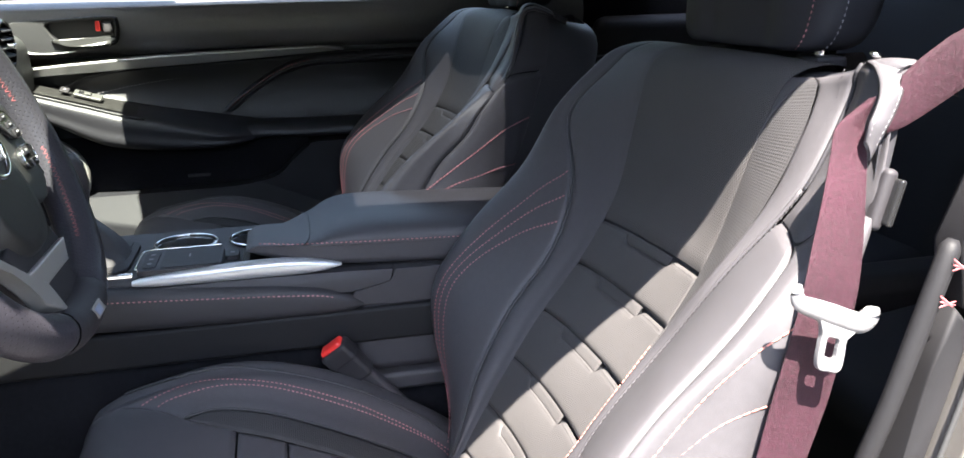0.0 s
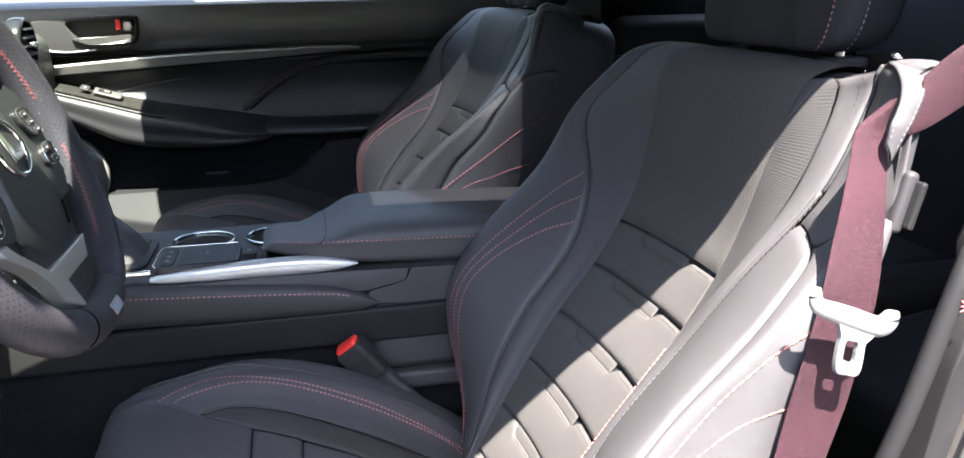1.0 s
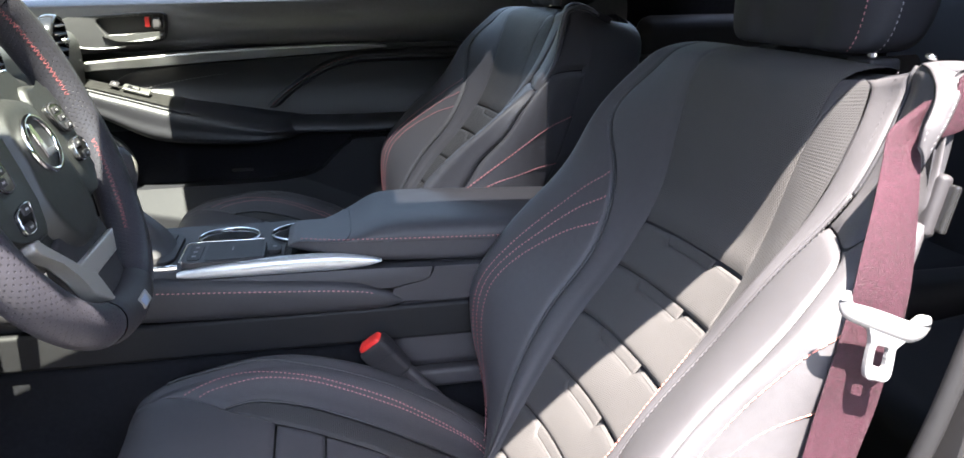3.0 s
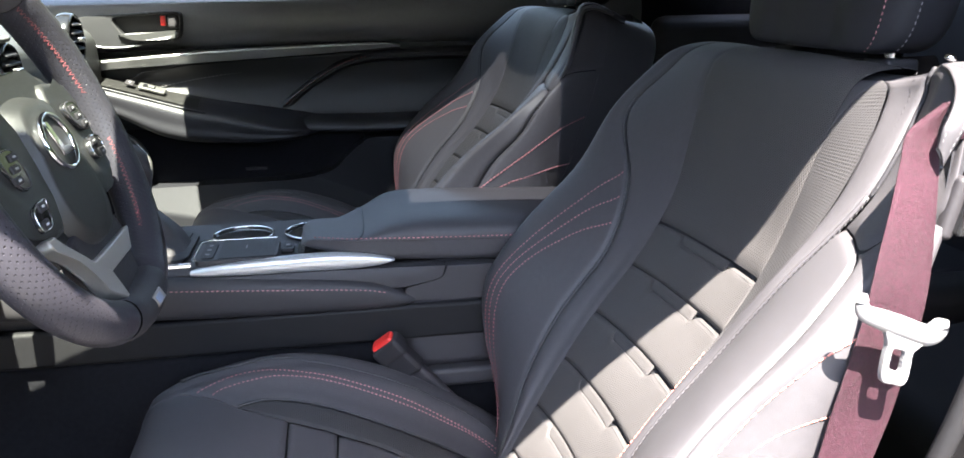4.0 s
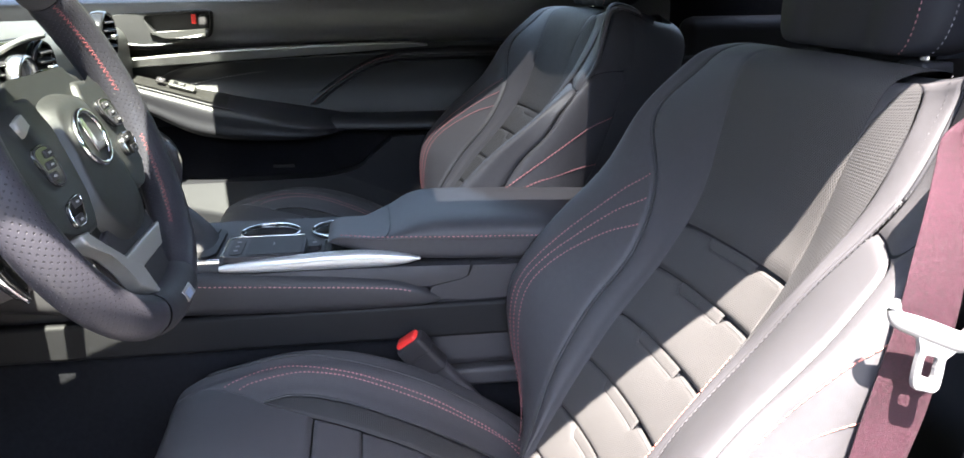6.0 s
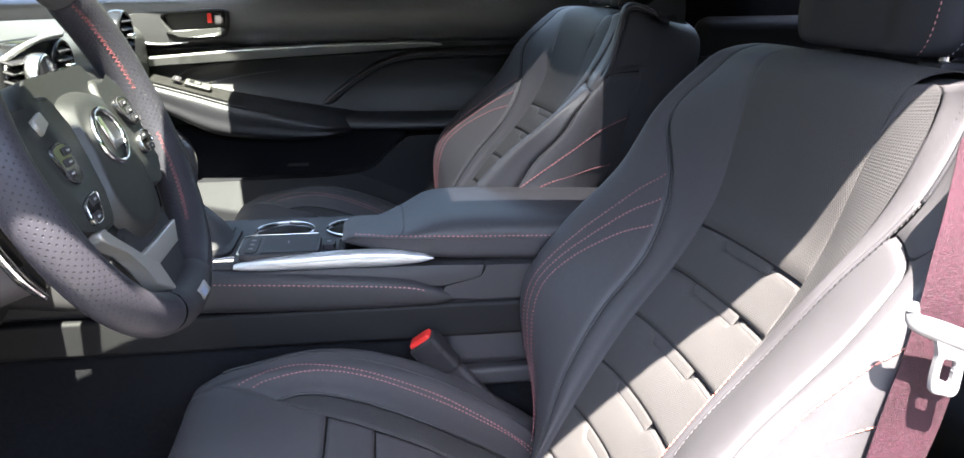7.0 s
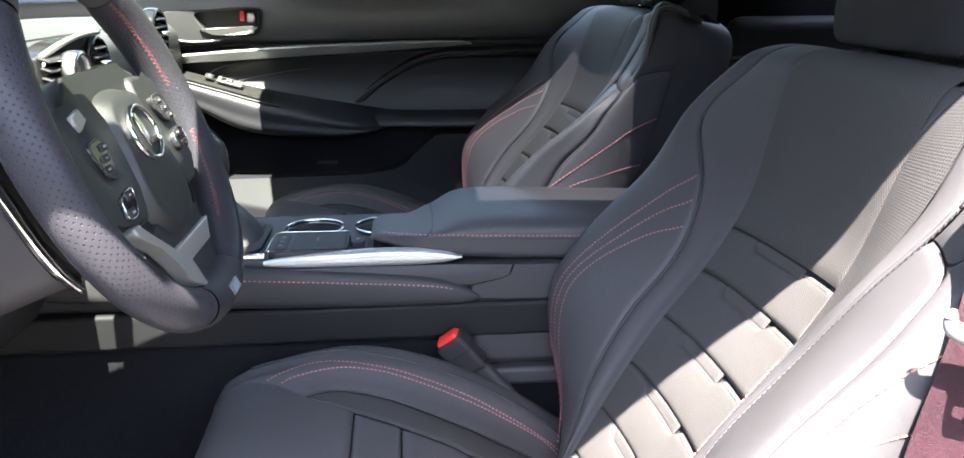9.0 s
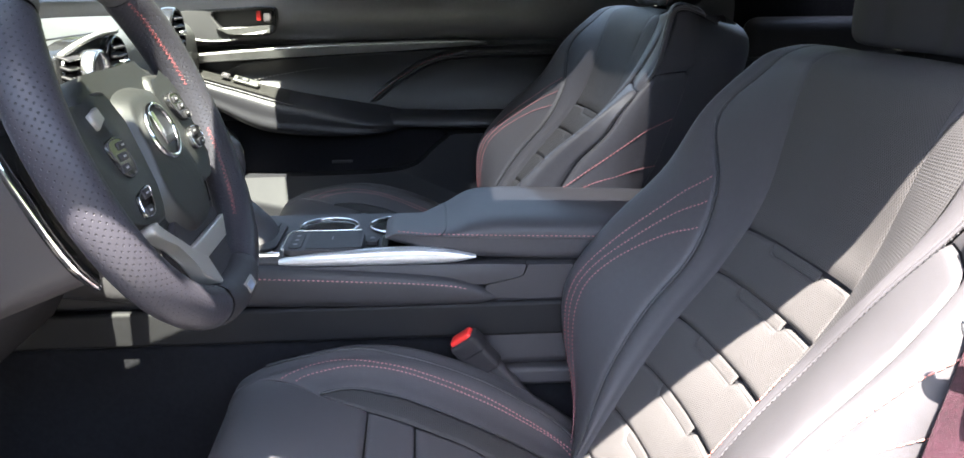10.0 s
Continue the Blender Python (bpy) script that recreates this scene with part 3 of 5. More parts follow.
        if sg < 0:
            crease = curve_at([(0.42, 3.34 + fold * 0.6), (0.66, 3.30 + fold * 0.6), (0.70, 3.24 + fold * 0.7), (0.74, 3.12 + fold * 0.8), (0.78, 2.98 + fold), (0.81, 2.93 + fold), (0.828, 2.91 + fold), (0.837, 2.84 + fold), (0.8435, 2.66 + fold)])
            shelf = curve_at([(2.0, 0.8485), (2.35 + fold, 0.8465), (2.65 + fold, 0.8435), (2.80 + fold, 0.8455), (2.96 + fold, 0.8505), (3.27 + fold, 0.8605), (3.7 + fold, 0.868), (5.0 + fold, 0.874)])
            bol = part("side_bolster", padded(BACKS, lambda u, v: (-2.03 - (crease(0.42 + 0.4235 * v) - 2.045) * u, bt(0.42 + (shelf(2.03 + (0.63 + fold) * u) - 0.42) * v)), 26, 64, 0.0045, 0.012, 0.004), LEATHER, seat)
            side = part("side_panel", padded(BACKS, lambda u, v: (-(crease(0.42 + 0.4235 * v) + 0.015) * (1 - u) - side_edge * u, bt(0.42 + (shelf((crease(0.42 + 0.4235 * v)) * (1 - u) + side_edge * u) - 0.42) * v)), 22, 50, 0.0045, 0.012, 0.004), LEATHER, seat)
            part("shoulder_bolster", padded(BACKS, lambda u, v: (-2.03 - (side_edge - 1.98) * u, bt(shelf(2.03 + (side_edge - 1.98) * u) + 0.0016) * (1 - v) + end * v), 34, 26, 0.004, 0.010, 0.003), LEATHER, seat)
        else:
            bol = part("side_bolster", padded(BACKS, lambda u, v: (2.03 + 1.47 * u, lo + (end - lo) * v), 26, 64, 0.004, 0.010, 0.003), LEATHER, seat)
            side = part("side_panel", padded(BACKS, lambda u, v: (3.53 + 1.40 * u, lo + (bt(0.862) - lo) * v), 18, 44, 0.004, 0.010, 0.004), LEATHER, seat)
            part("shoulder_panel", padded(BACKS, lambda u, v: (3.53 + 1.45 * u, bt(0.8635) + (end - bt(0.8635)) * v), 18, 16, 0.004, 0.010, 0.003), LEATHER, seat)
        part("piping", seam(BACKS, lambda k: (sg * 2.0, bt(0.43) + ((bt(0.872) if sg < 0 else 9.3 / 11) - bt(0.43)) * k), 90, 0.0020, -0.0012), LEATHER_SOFT if sg < 0 else PIPING, seat)
        if sg < 0:
            part("shoulder_seam", seam(BACKS, lambda k: (-2.0, bt(0.872) + (9.6 / 11 - bt(0.872)) * k), 40, 0.0018, -0.0034), LEATHER_DARK, seat)
        # decorative broken thread along the piping, red towards the cushion
        if sg < 0:
            part("dashed_seam", thread(BACKS, lambda k: (sg * hem_s, bt(0.45) + (bt(0.880) - bt(0.45)) * k), 0.0026, 0.0030, 0.0012, 0.0), PIPING, bol, "dark dashed decorative seam")
        if sg < 0:
            part("red_stitching", thread(BACKS, lambda k: (sg * 1.04, bt(0.45) + (bt(0.722) - bt(0.45)) * k), 0.0036, 0.0016, 0.0008, 0.0022), STITCH_SALMON, seat)
        bm = bmesh.new()
        for z0, keys in ((0.812, [(2.05, 0.812), (2.45, 0.786), (2.72, 0.738), (2.84, 0.690), (2.86, 0.650), (2.82, 0.605), (2.70, 0.555), (2.50, 0.500)]),
                         (0.787, [(2.05, 0.787), (2.40, 0.765), (2.64, 0.725), (2.76, 0.685), (2.78, 0.648), (2.73, 0.605), (2.60, 0.555), (2.42, 0.500)]),
                         (0.760, [(2.05, 0.760), (2.35, 0.744), (2.57, 0.715), (2.68, 0.680), (2.69, 0.646), (2.64, 0.605), (2.50, 0.555), (2.33, 0.500)])):
            f = spline([Vector((s, z, 0)) for s, z in keys])
            thread(BACKS, lambda k, f=f: (sg * f(k).x, bt(f(k).y)), 0.0030, 0.0020, 0.0009 * yarn, 0.0034, bm=bm)
        if sg > 0:
            part("red_stitching", bm, STITCH_PINK, bol)
        else:
            bm.free()
        bm = bmesh.new()
        for keys in side_lines or ([(3.66, 0.690), (3.77, 0.725), (3.81, 0.742), (3.85, 0.764), (4.00, 0.783), (4.19, 0.796), (4.40, 0.808), (4.7, 0.822)], [(3.85, 0.690), (4.115, 0.725), (4.23, 0.738), (4.35, 0.7455), (4.50, 0.751), (4.8, 0.758)]):
            f = spline([Vector((s, z, 0)) for s, z in keys])
            thread(BACKS, lambda k, f=f: (sg * f(k).x, bt(f(k).y)), 0.0052, 0.0010, 0.00068 * yarn, 0.0030, bm=bm)
        part("red_stitching", bm, STITCH_SALMON if yarn == 1.0 else STITCH_PINK, side)
        part("shoulder_stitching", thread(BACKS, lambda k: (sg * 1.84, bt(0.875) + (9.2 / 11 - bt(0.875)) * k), 0.0020, 0.0026, 0.0004, 0.0012), LEATHER_SOFT, seat)
        part("back_shell", padded(BACKS, lambda u, v: (sg * (side_edge - 0.07 + (7.07 - side_edge) * u), lo + (9.3 / 11 - lo) * v), 22, 24, 0, 0.01, 0, -0.0015), LEATHER, seat)
    # cushion
    part("cushion_backing", padded(CUSHS, lambda u, v: (-3.9 + 7.8 * u, v), 60, 50, 0, 0.01, 0, -0.010), PIPING, seat)

    flap = curve_at([(-0.27, 2.75), (-0.245, 2.45), (-0.215, 1.95), (-0.185, 1.50), (-0.155, 1.20), (-0.133, 1.00), (-0.105, 0.88), (-0.077, 0.78), (-0.021, 0.66), (0.031, 0.62), (0.056, 0.58), (0.26, 0.5)])
    rim_line = curve_at([(-0.14, 1.0), (-0.128, 1.05), (-0.107, 1.13), (-0.085, 1.13), (-0.049, 1.05), (-0.009, 0.98), (0.06, 0.93), (0.10, 0.94), (0.15, 0.9), (0.26, 0.8)])

    def between(a, b, x0, x1):
        return lambda u, v: ((a(x0 + (x1 - x0) * v) * (1 - u) + b(x0 + (x1 - x0) * v) * u), ct(x0 + (x1 - x0) * v))

    part("cushion_front", padded(CUSHS, between(lambda x: 0.006 - flap(x), lambda x: flap(x) - 0.006, -0.2485, -0.0785), 60, 26, 0.0035, 0.007, 0.002, 0.0015), LEATHER, seat, "smooth leather front flap")
    part("cushion_insert", padded(CUSHS, between(lambda x: 0.006 - flap(x), lambda x: flap(x) - 0.006, -0.0765, -0.0255), 40, 14, 0.003, 0.006, 0.002), LEATHER, seat, "leather seat centre with cross seams")
    part("cushion_insert", padded(CUSHS, between(lambda x: 0.006 - flap(x), lambda x: flap(x) - 0.006, -0.0235, 0.25), 40, 26, 0.003, 0.006, 0.002), LEATHER, seat)
    for sg in (-1, 1):
        part("perforated_edge", padded(CUSHS, between(lambda x: sg * (flap(x) + 0.006), lambda x: sg * (rim_line(x) - 0.006), -0.132, 0.22), 10, 44, 0.002, 0.005, 0.001), PERF_STRIP, seat, "perforated band on the cushion")
        part("band_piping", seam(CUSHS, lambda k: (sg * rim_line(-0.134 + 0.35 * k), ct(-0.134 + 0.35 * k)), 70, 0.0018, 0.0008), PIPING, seat)
        hem = spline([Vector((a, b, 0)) for a, b in ((2.46, -0.200), (2.44, -0.182), (2.39, -0.154), (2.38, -0.111), (2.34, -0.081), (2.16, -0.043), (1.99, 0.028), (1.94, 0.105), (1.80, 0.150), (1.5, 0.18))])
        part("edge_piping", seam(CUSHS, lambda k: (sg * hem(k).x, ct(hem(k).y)), 60, 0.0016, 0.0024), PIPING, seat)
        bol = part("cushion_bolster", padded(CUSHS, between(lambda x: sg * (max(flap(x), rim_line(x) if x > -0.134 else 0.0) + 0.008), lambda x: sg * 2.975, -0.2465, 0.255), 34, 60, 0.004, 0.010, 0.003), LEATHER, seat)
        part("cushion_side", padded(CUSHS, lambda u, v: (sg * (3.02 + 0.98 * u), v), 10, 30, 0.004, 0.010, 0.0), LEATHER, seat)
        bm = bmesh.new()
        for keys in ([(1.46, -0.180), (1.70, -0.166), (1.88, -0.145), (1.93, -0.118), (1.86, -0.090), (1.74, -0.057), (1.62, -0.006), (1.53, 0.064), (1.46, 0.115), (1.33, 0.155), (1.20, 0.170)],
                     [(1.30, -0.164), (1.48, -0.152), (1.62, -0.123), (1.68, -0.095), (1.63, -0.065), (1.52, -0.021), (1.43, 0.038), (1.40, 0.10), (1.34, 0.14), (1.16, 0.160)]):
            f = spline([Vector((a, b, 0)) for a, b in keys])
            thread(CUSHS, lambda k, f=f: (sg * f(k).x, ct(f(k).y)), 0.0030, 0.0020, 0.0009, 0.0034, bm=bm)
        part("red_stitching", bm, STITCH_PINK, bol)
    part("seat_base", box(0.03, SEAT_Y, 0.31, 0.46, 0.46, 0.17, 0.03), PLASTIC, seat)
    part("seat_rail", box(0.03, SEAT_Y, 0.225, 0.50, 0.36, 0.03, 0.005), SILVER, seat)

    # headrest
    def sp(c, p):
        return math.copysign(abs(c) ** p, c)

    def head(u, v, grow=0.0):
        a, b = 2 * math.pi * u, math.pi * (v - 0.5)
        cx = 0.450 + head_shift[0] + (0.037 + grow) * sp(math.cos(b), 0.22) * sp(math.cos(a), 0.5)
        cy = 0.724 + (0.126 + 0.010 * v + grow) * sp(math.cos(b), 0.14) * sp(math.sin(a), 0.42)
        front = max(0.0, -math.cos(a)) ** 0.6
        roll = 0.005 * front * (math.sin(math.pi * (cy - 0.724) / 0.075) ** 2 if abs(cy - 0.724) < 0.075 else 0.0)
        return Vector((cx + 0.03 * (v - 0.1) + roll, cy, 1.062 + head_shift[1] + (0.102 + grow) * sp(math.sin(b), 0.42) - 0.010 * sp(math.sin(a), 1.0) * (b > 0)))

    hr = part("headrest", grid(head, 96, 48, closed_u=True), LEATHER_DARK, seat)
    for a in (0.62, 0.73):
        f = lambda k, a=a: head(a, 0.10 + 0.85 * k, 0.0006)
        part("headrest_stitching", dashes(f, 0, 1, 0.0028, 0.0022, 0.00045, lambda k: Vector((-0.6, -0.8, 0))), STITCH_PINK if a == 0.62 else STITCH_GREY, hr)
    for sg in (-1, 1):
        part("headrest_post", tube([(0.452 + head_shift[0], SEAT_Y + sg * 0.075, 0.90), (0.453 + head_shift[0], SEAT_Y + sg * 0.075, 1.0)], 0.0065, 4, 10), BRIGHT, seat)
        part("post_collar", box(0.452 + head_shift[0], SEAT_Y + sg * 0.075, 0.951 + head_shift[1], 0.03, 0.035, 0.012, 0.004), PLASTIC, seat)
    return seat


driver_seat = build_seat(SLIM_BACK)
passenger_seat = build_seat(LEANED_BACK, (0.017, -0.008), 1.45, 5.35, 2.35,
                            ([(4.05, 0.665), (4.19, 0.6875), (4.42, 0.721), (4.69, 0.755), (4.98, 0.783), (5.3, 0.803)], [(4.15, 0.672), (4.35, 0.689), (4.615, 0.710), (4.885, 0.7212), (5.1, 0.728), (5.3, 0.731)]), 1.6)
passenger_seat.matrix_basis = pose(0.05 - 0.056, SEAT_Y + 0.73, 0.22 + 0.031)


# ---- outlines ----
def rrect(a0, a1, b0, b1, r, n=5):
    out = []
    for cx, cy, s in ((a1 - r, b1 - r, 0), (a0 + r, b1 - r, 90), (a0 + r, b0 + r, 180), (a1 - r, b0 + r, 270)):
        out += [(cx + r * math.cos(radians(s + 90 * i / n)), cy + r * math.sin(radians(s + 90 * i / n))) for i in range(n + 1)]
    return out


def loop(points, n=6):
    """A smooth closed outline through points."""
    out, k = [], len(points)
    for i in range(k):
        p = [Vector((*points[(i + j - 1) % k], 0)) for j in range(4)]
        for s in range(n):
            t = s / n
            q = 0.5 * (2 * p[1] + (p[2] - p[0]) * t + (2 * p[0] - 5 * p[1] + 4 * p[2] - p[3]) * t * t + (3 * p[1] - p[0] - 3 * p[2] + p[3]) * t ** 3)
            out.append((q.x, q.y))
    return out


def open_curve(points, n=8):
    f = spline([Vector((*p, 0)) for p in points])
    k = n * (len(points) - 1)
    return [tuple(f(i / k))[:2] for i in range(k + 1)]


def ring(c, axis_m, r0, r1, thick, n=40, bm=None, sx=1.0):
    """A rounded ring in the local plane of axis_m."""
    bm = bm or bmesh.new()
    mid, half = (r0 + r1) / 2, (r1 - r0) / 2

    def at(u, v):
        a, b = 2 * math.pi * u, 2 * math.pi * v
        rr = mid + half * math.cos(b)
        return axis_m @ Vector((c[0] + sx * rr * math.cos(a), c[1] + rr * math.sin(a), c[2] + thick * math.sin(b)))
    vs = [[bm.verts.new(at(i / n, j / 8)) for j in range(8)] for i in range(n)]
    for i in range(n):
        for j in range(8):
            bm.faces.new((vs[i][j], vs[(i + 1) % n][j], vs[(i + 1) % n][(j + 1) % 8], vs[i][(j + 1) % 8]))
    return bm


def moved(bm, m):
    bm.transform(m)
    return bm


# ---- centre console ----
DECK = 0.70
console = thing("centre_console", 0.0, MID, 0.22, "black centre console with silver side blade, cup holders and touch pad", "console")
part("carpet_side", box(-0.32, MID, 0.404, 1.5, 0.196, 0.366, 0.01), CARPET, console, "black carpet cladding")
part("side_trim", box(-0.29, 0.9785, 0.6125, 1.36, 0.02, 0.047, 0.006), PILLAR_TRIM, console)
part("side_trim", box(0.225, 0.986, 0.593, 0.33, 0.03, 0.094, 0.014, 4), PLASTIC_SOFT, console)
part("side_ledge", box(0.22, 0.975, 0.535, 0.34, 0.03, 0.024, 0.006), PLASTIC_SOFT, console)
part("console_body", box(-0.2, MID, 0.636, 1.1, 0.19, 0.10, 0.012), PLASTIC, console)
part("deck", box(-0.26, MID, DECK - 0.016, 0.56, 0.205, 0.03, 0.008), PLASTIC_SOFT, console, "dark satin deck plate")
part("upper_side_panel", slab([(-0.26, 0.687), (-0.08, 0.688), (0.057, 0.6865), (0.1155, 0.6845), (0.1115, 0.670), (0.102, 0.6662), (0.064, 0.660), (-0.08, 0.660), (-0.26, 0.664)], "y", 0.971, 0.99, 0.0015, 2), PLASTIC_SOFT, console)
part("rear_side_panel", slab([(0.1175, 0.684), (0.34, 0.680), (0.34, 0.640), (0.111, 0.639), (0.060, 0.642), (0.0655, 0.6586), (0.1030, 0.6648), (0.1130, 0.669)], "y", 0.9715, 0.99, 0.0015, 2), PLASTIC_SOFT, console)

KNEE = curve_at([(-0.62, (0.966, 0.700, 0.028)), (-0.30, (0.962, 0.670, 0.028)), (-0.10, (0.961, 0.659, 0.0245)), (0.02, (0.963, 0.652, 0.019)), (0.060, (0.967, 0.645, 0.011)), (0.080, (0.975, 0.641, 0.002))])


def knee(u, v):
    x = -0.62 + 0.70 * v ** 0.8
    y, z, h = KNEE(x)
    a = 2 * math.pi * u
    return (x, y + 0.022 + 0.024 * math.copysign(abs(math.cos(a)) ** 0.6, math.cos(a)), z + h * math.copysign(abs(math.sin(a)) ** 0.7, math.sin(a)))


pad_knee = part("knee_pad", grid(knee, 28, 40, closed_u=True), KNEE_LEATHER, console)


def on_knee(k):
    x = -0.55 + 0.59 * k
    y, z, h = KNEE(x)
    return Vector((x, y - 0.0012, z + h * 0.52))


part("red_stitching", dashes(on_knee, 0, 1, 0.0032, 0.0026, 0.0007, lambda k: Vector((0, -0.9, 0.4))), STITCH_PINK, pad_knee)

# padded lid, crowned, with a lower nose
LID_TOP = curve_at([(-0.060, 0.7165), (-0.050, 0.723), (-0.01, 0.725), (0.022, 0.728), (0.05, 0.738), (0.09, 0.742), (0.20, 0.739), (0.34, 0.732)])
LID_LOW = curve_at([(-0.060, 0.714), (-0.045, 0.706), (0.05, 0.688), (0.18, 0.680), (0.34, 0.672)])
LID_CREASE = curve_at([(-0.060, 0.7155), (-0.045, 0.722), (0.1, 0.717), (0.34, 0.709)])


def lid_half(x):
    return 0.101 * min(1.0, 0.80 + 3.5 * (x + 0.06)) if x < 0.0 else 0.101


def lid_far(x):
    """The nose of the lid is cut back towards the passenger's side."""
    return 0.101 - 0.165 * (1 - smooth01((x + 0.075) / 0.145))


def lid_upper(u, v):
    x = -0.060 + 0.40 * v ** 1.3
    zt, zc, h = LID_TOP(x), LID_CREASE(x), lid_half(x)
    a = math.pi * u
    cy = -math.copysign(abs(math.cos(a)) ** 0.42, math.cos(a))
    return (x, MID + (cy * (h + 0.002) if cy < 0 else cy * (lid_far(x) + 0.002)), zc + (zt - zc) * abs(math.sin(a)) ** 0.7)


def lid_lower(u, v):
    x = -0.060 + 0.40 * v ** 1.3
    zb, zc, h = LID_LOW(x), LID_CREASE(x) - 0.001, lid_half(x)
    a = math.pi * u
    cy = -math.copysign(abs(math.cos(a)) ** 0.3, math.cos(a))
    return (x, MID + (cy * (h - 0.0005) if cy < 0 else cy * (lid_far(x) - 0.0005)), zc + (zb - zc) * abs(math.sin(a)) ** 0.4)


lid = part("lid", grid(lid_upper, 36, 44), LEATHER, console, "padded black leather lid")
part("lid_base", grid(lid_lower, 24, 40), LEATHER_SOFT, console)
part("red_stitching", dashes(lambda k: Vector((-0.046 + 0.37 * k, MID - lid_half(-0.046 + 0.37 * k) - 0.0035, LID_CREASE(-0.046 + 0.37 * k) + 0.004)), 0, 1, 0.0032, 0.0026, 0.0007, lambda k: Vector((0, -1, 0.1))), STITCH_PINK, lid)
part("lid_seam", tube(lambda k: Vector(lid_upper(0.02 + 0.96 * k, 0.255 + 0.03 * math.sin(math.pi * k))) + Vector((0, 0, 0.0002)), 0.0010, 30, 6), PIPING, lid)

# silver blade along the edge of the deck
BLADE = curve_at([(-0.190, (0.6935, 0.0030)), (-0.175, (0.694, 0.0058)), (-0.13, (0.6955, 0.0088)), (-0.05, (0.6975, 0.0112)), (0.0, (0.6968, 0.0105)), (0.035, (0.695, 0.0062)), (0.053, (0.6945, 0.0012))])


def blade(u, v):
    x = -0.190 + 0.243 * v
    z, h = BLADE(x)
    a = 2 * math.pi * u
    return (x, 0.980 + 0.0105 * math.cos(a) * (0.4 + 0.6 * h / 0.0135), z + h * math.copysign(abs(math.sin(a)) ** 0.8, math.sin(a)))


part("silver_blade", grid(blade, 20, 40, closed_u=True), PALE_METAL, console, "satin silver trim blade")

# touch pad with buttons, small switch, tray, cup holders
PADZ = 0.7078
pad = part("touch_pad", slab(rrect(-0.186, -0.089, 0.980, 1.062, 0.012), "z", DECK - 0.001, PADZ, 0.0025), PLASTIC_SOFT, console)
part("pad_rim", tube(spline([Vector((x, y, PADZ)) for x, y in rrect(-0.187, -0.088, 0.979, 1.063, 0.012, 4)[3:13]]), 0.0013, 60, 6), BRIGHT, pad, "thin chrome edge")
part("pad_surface", slab(rrect(-0.159, -0.092, 0.983, 1.058, 0.004), "z", PADZ, PADZ + 0.0012, 0.0005), PLASTIC, pad)
part("pad_buttons", slab(rrect(-0.180, -0.164, 0.986, 1.050, 0.005), "z", PADZ, PADZ + 0.0015, 0.0006), PLASTIC, pad)
for k in range(3):
    part("button_mark", box(-0.172, 1.000 + 0.018 * k, PADZ + 0.0018, 0.005, 0.004, 0.0008, 0.0003, 1), STITCH_GREY, pad)
part("pad_mark", box(-0.128, 1.024, PADZ + 0.0014, 0.0015, 0.012, 0.0005, 0), STITCH_GREY, pad)
for cx, cy in ((-0.078, 1.03), (-0.216, 1.105)):
    sw = part("switch", slab(rrect(cx - 0.008, cx + 0.008, cy - 0.014, cy + 0.014, 0.003), "z", DECK, DECK + 0.006, 0.001), PLASTIC, console)
    part("switch_mark", box(cx, cy, DECK + 0.0065, 0.005, 0.005, 0.0006, 0), STITCH_GREY, sw)
part("tray", slab(rrect(-0.066, 0.06, 0.995, 1.06, 0.006), "z", DECK - 0.001, DECK + 0.001, 0.0005), GLOSS, console)
for cx, cy in ((-0.140, 1.100), (-0.046, 1.100)):
    cup = part("cup_holder", grid(lambda u, v, cx=cx, cy=cy: (cx + (0.038 - 0.008 * v) * math.cos(6.28319 * u), cy + (0.038 - 0.008 * v) * math.sin(6.28319 * u), DECK + 0.003 - 0.05 * v), 36, 4, closed_u=True), GLOSS, console)
    part("cup_rim", ring((cx, cy, DECK + 0.003), Matrix(), 0.0375, 0.0405, 0.0018), BRIGHT, cup, "chrome ring")
    part("cup_base", slab([(cx + 0.0375 * math.cos(a * 0.2618), cy + 0.0375 * math.sin(a * 0.2618)) for a in range(24)], "z", DECK - 0.001, DECK + 0.0016, 0), GLOSS, cup)


def boot(u, v):
    a = 2 * math.pi * u
    r = 0.046 * (1 - v) ** 0.8 + 0.013
    fold = 1 + 0.10 * math.sin(4 * a + 3 * v) * math.sin(math.pi * v)
    return (-0.262 + 1.0 * r * fold * math.copysign(abs(math.cos(a)) ** 0.6, math.cos(a)), 1.062 + 0.85 * r * fold * math.copysign(abs(math.sin(a)) ** 0.6, math.sin(a)), DECK + 0.001 + 0.062 * v)


shifter = thing("gear_shifter", -0.262, 1.062, DECK, "black leather gear shifter boot on the console deck", "gear shifter")
part("boot", grid(boot, 40, 16, closed_u=True), LEATHER, shifter)
part("boot_frame", slab(rrect(-0.335, -0.198, 0.998, 1.125, 0.02), "z", DECK - 0.0005, DECK + 0.004, 0.001), PLASTIC, shifter)
part("knob", moved(ring((0, 0, 0), Matrix(), 0.0, 0.024, 0.035, 24), Matrix.Translation((-0.262, 1.062, 0.80))), LEATHER_SOFT, shifter)
part("indicator", box(-0.205, 0.988, DECK + 0.001, 0.03, 0.006, 0.005, 0.001), BRIGHT, shifter)

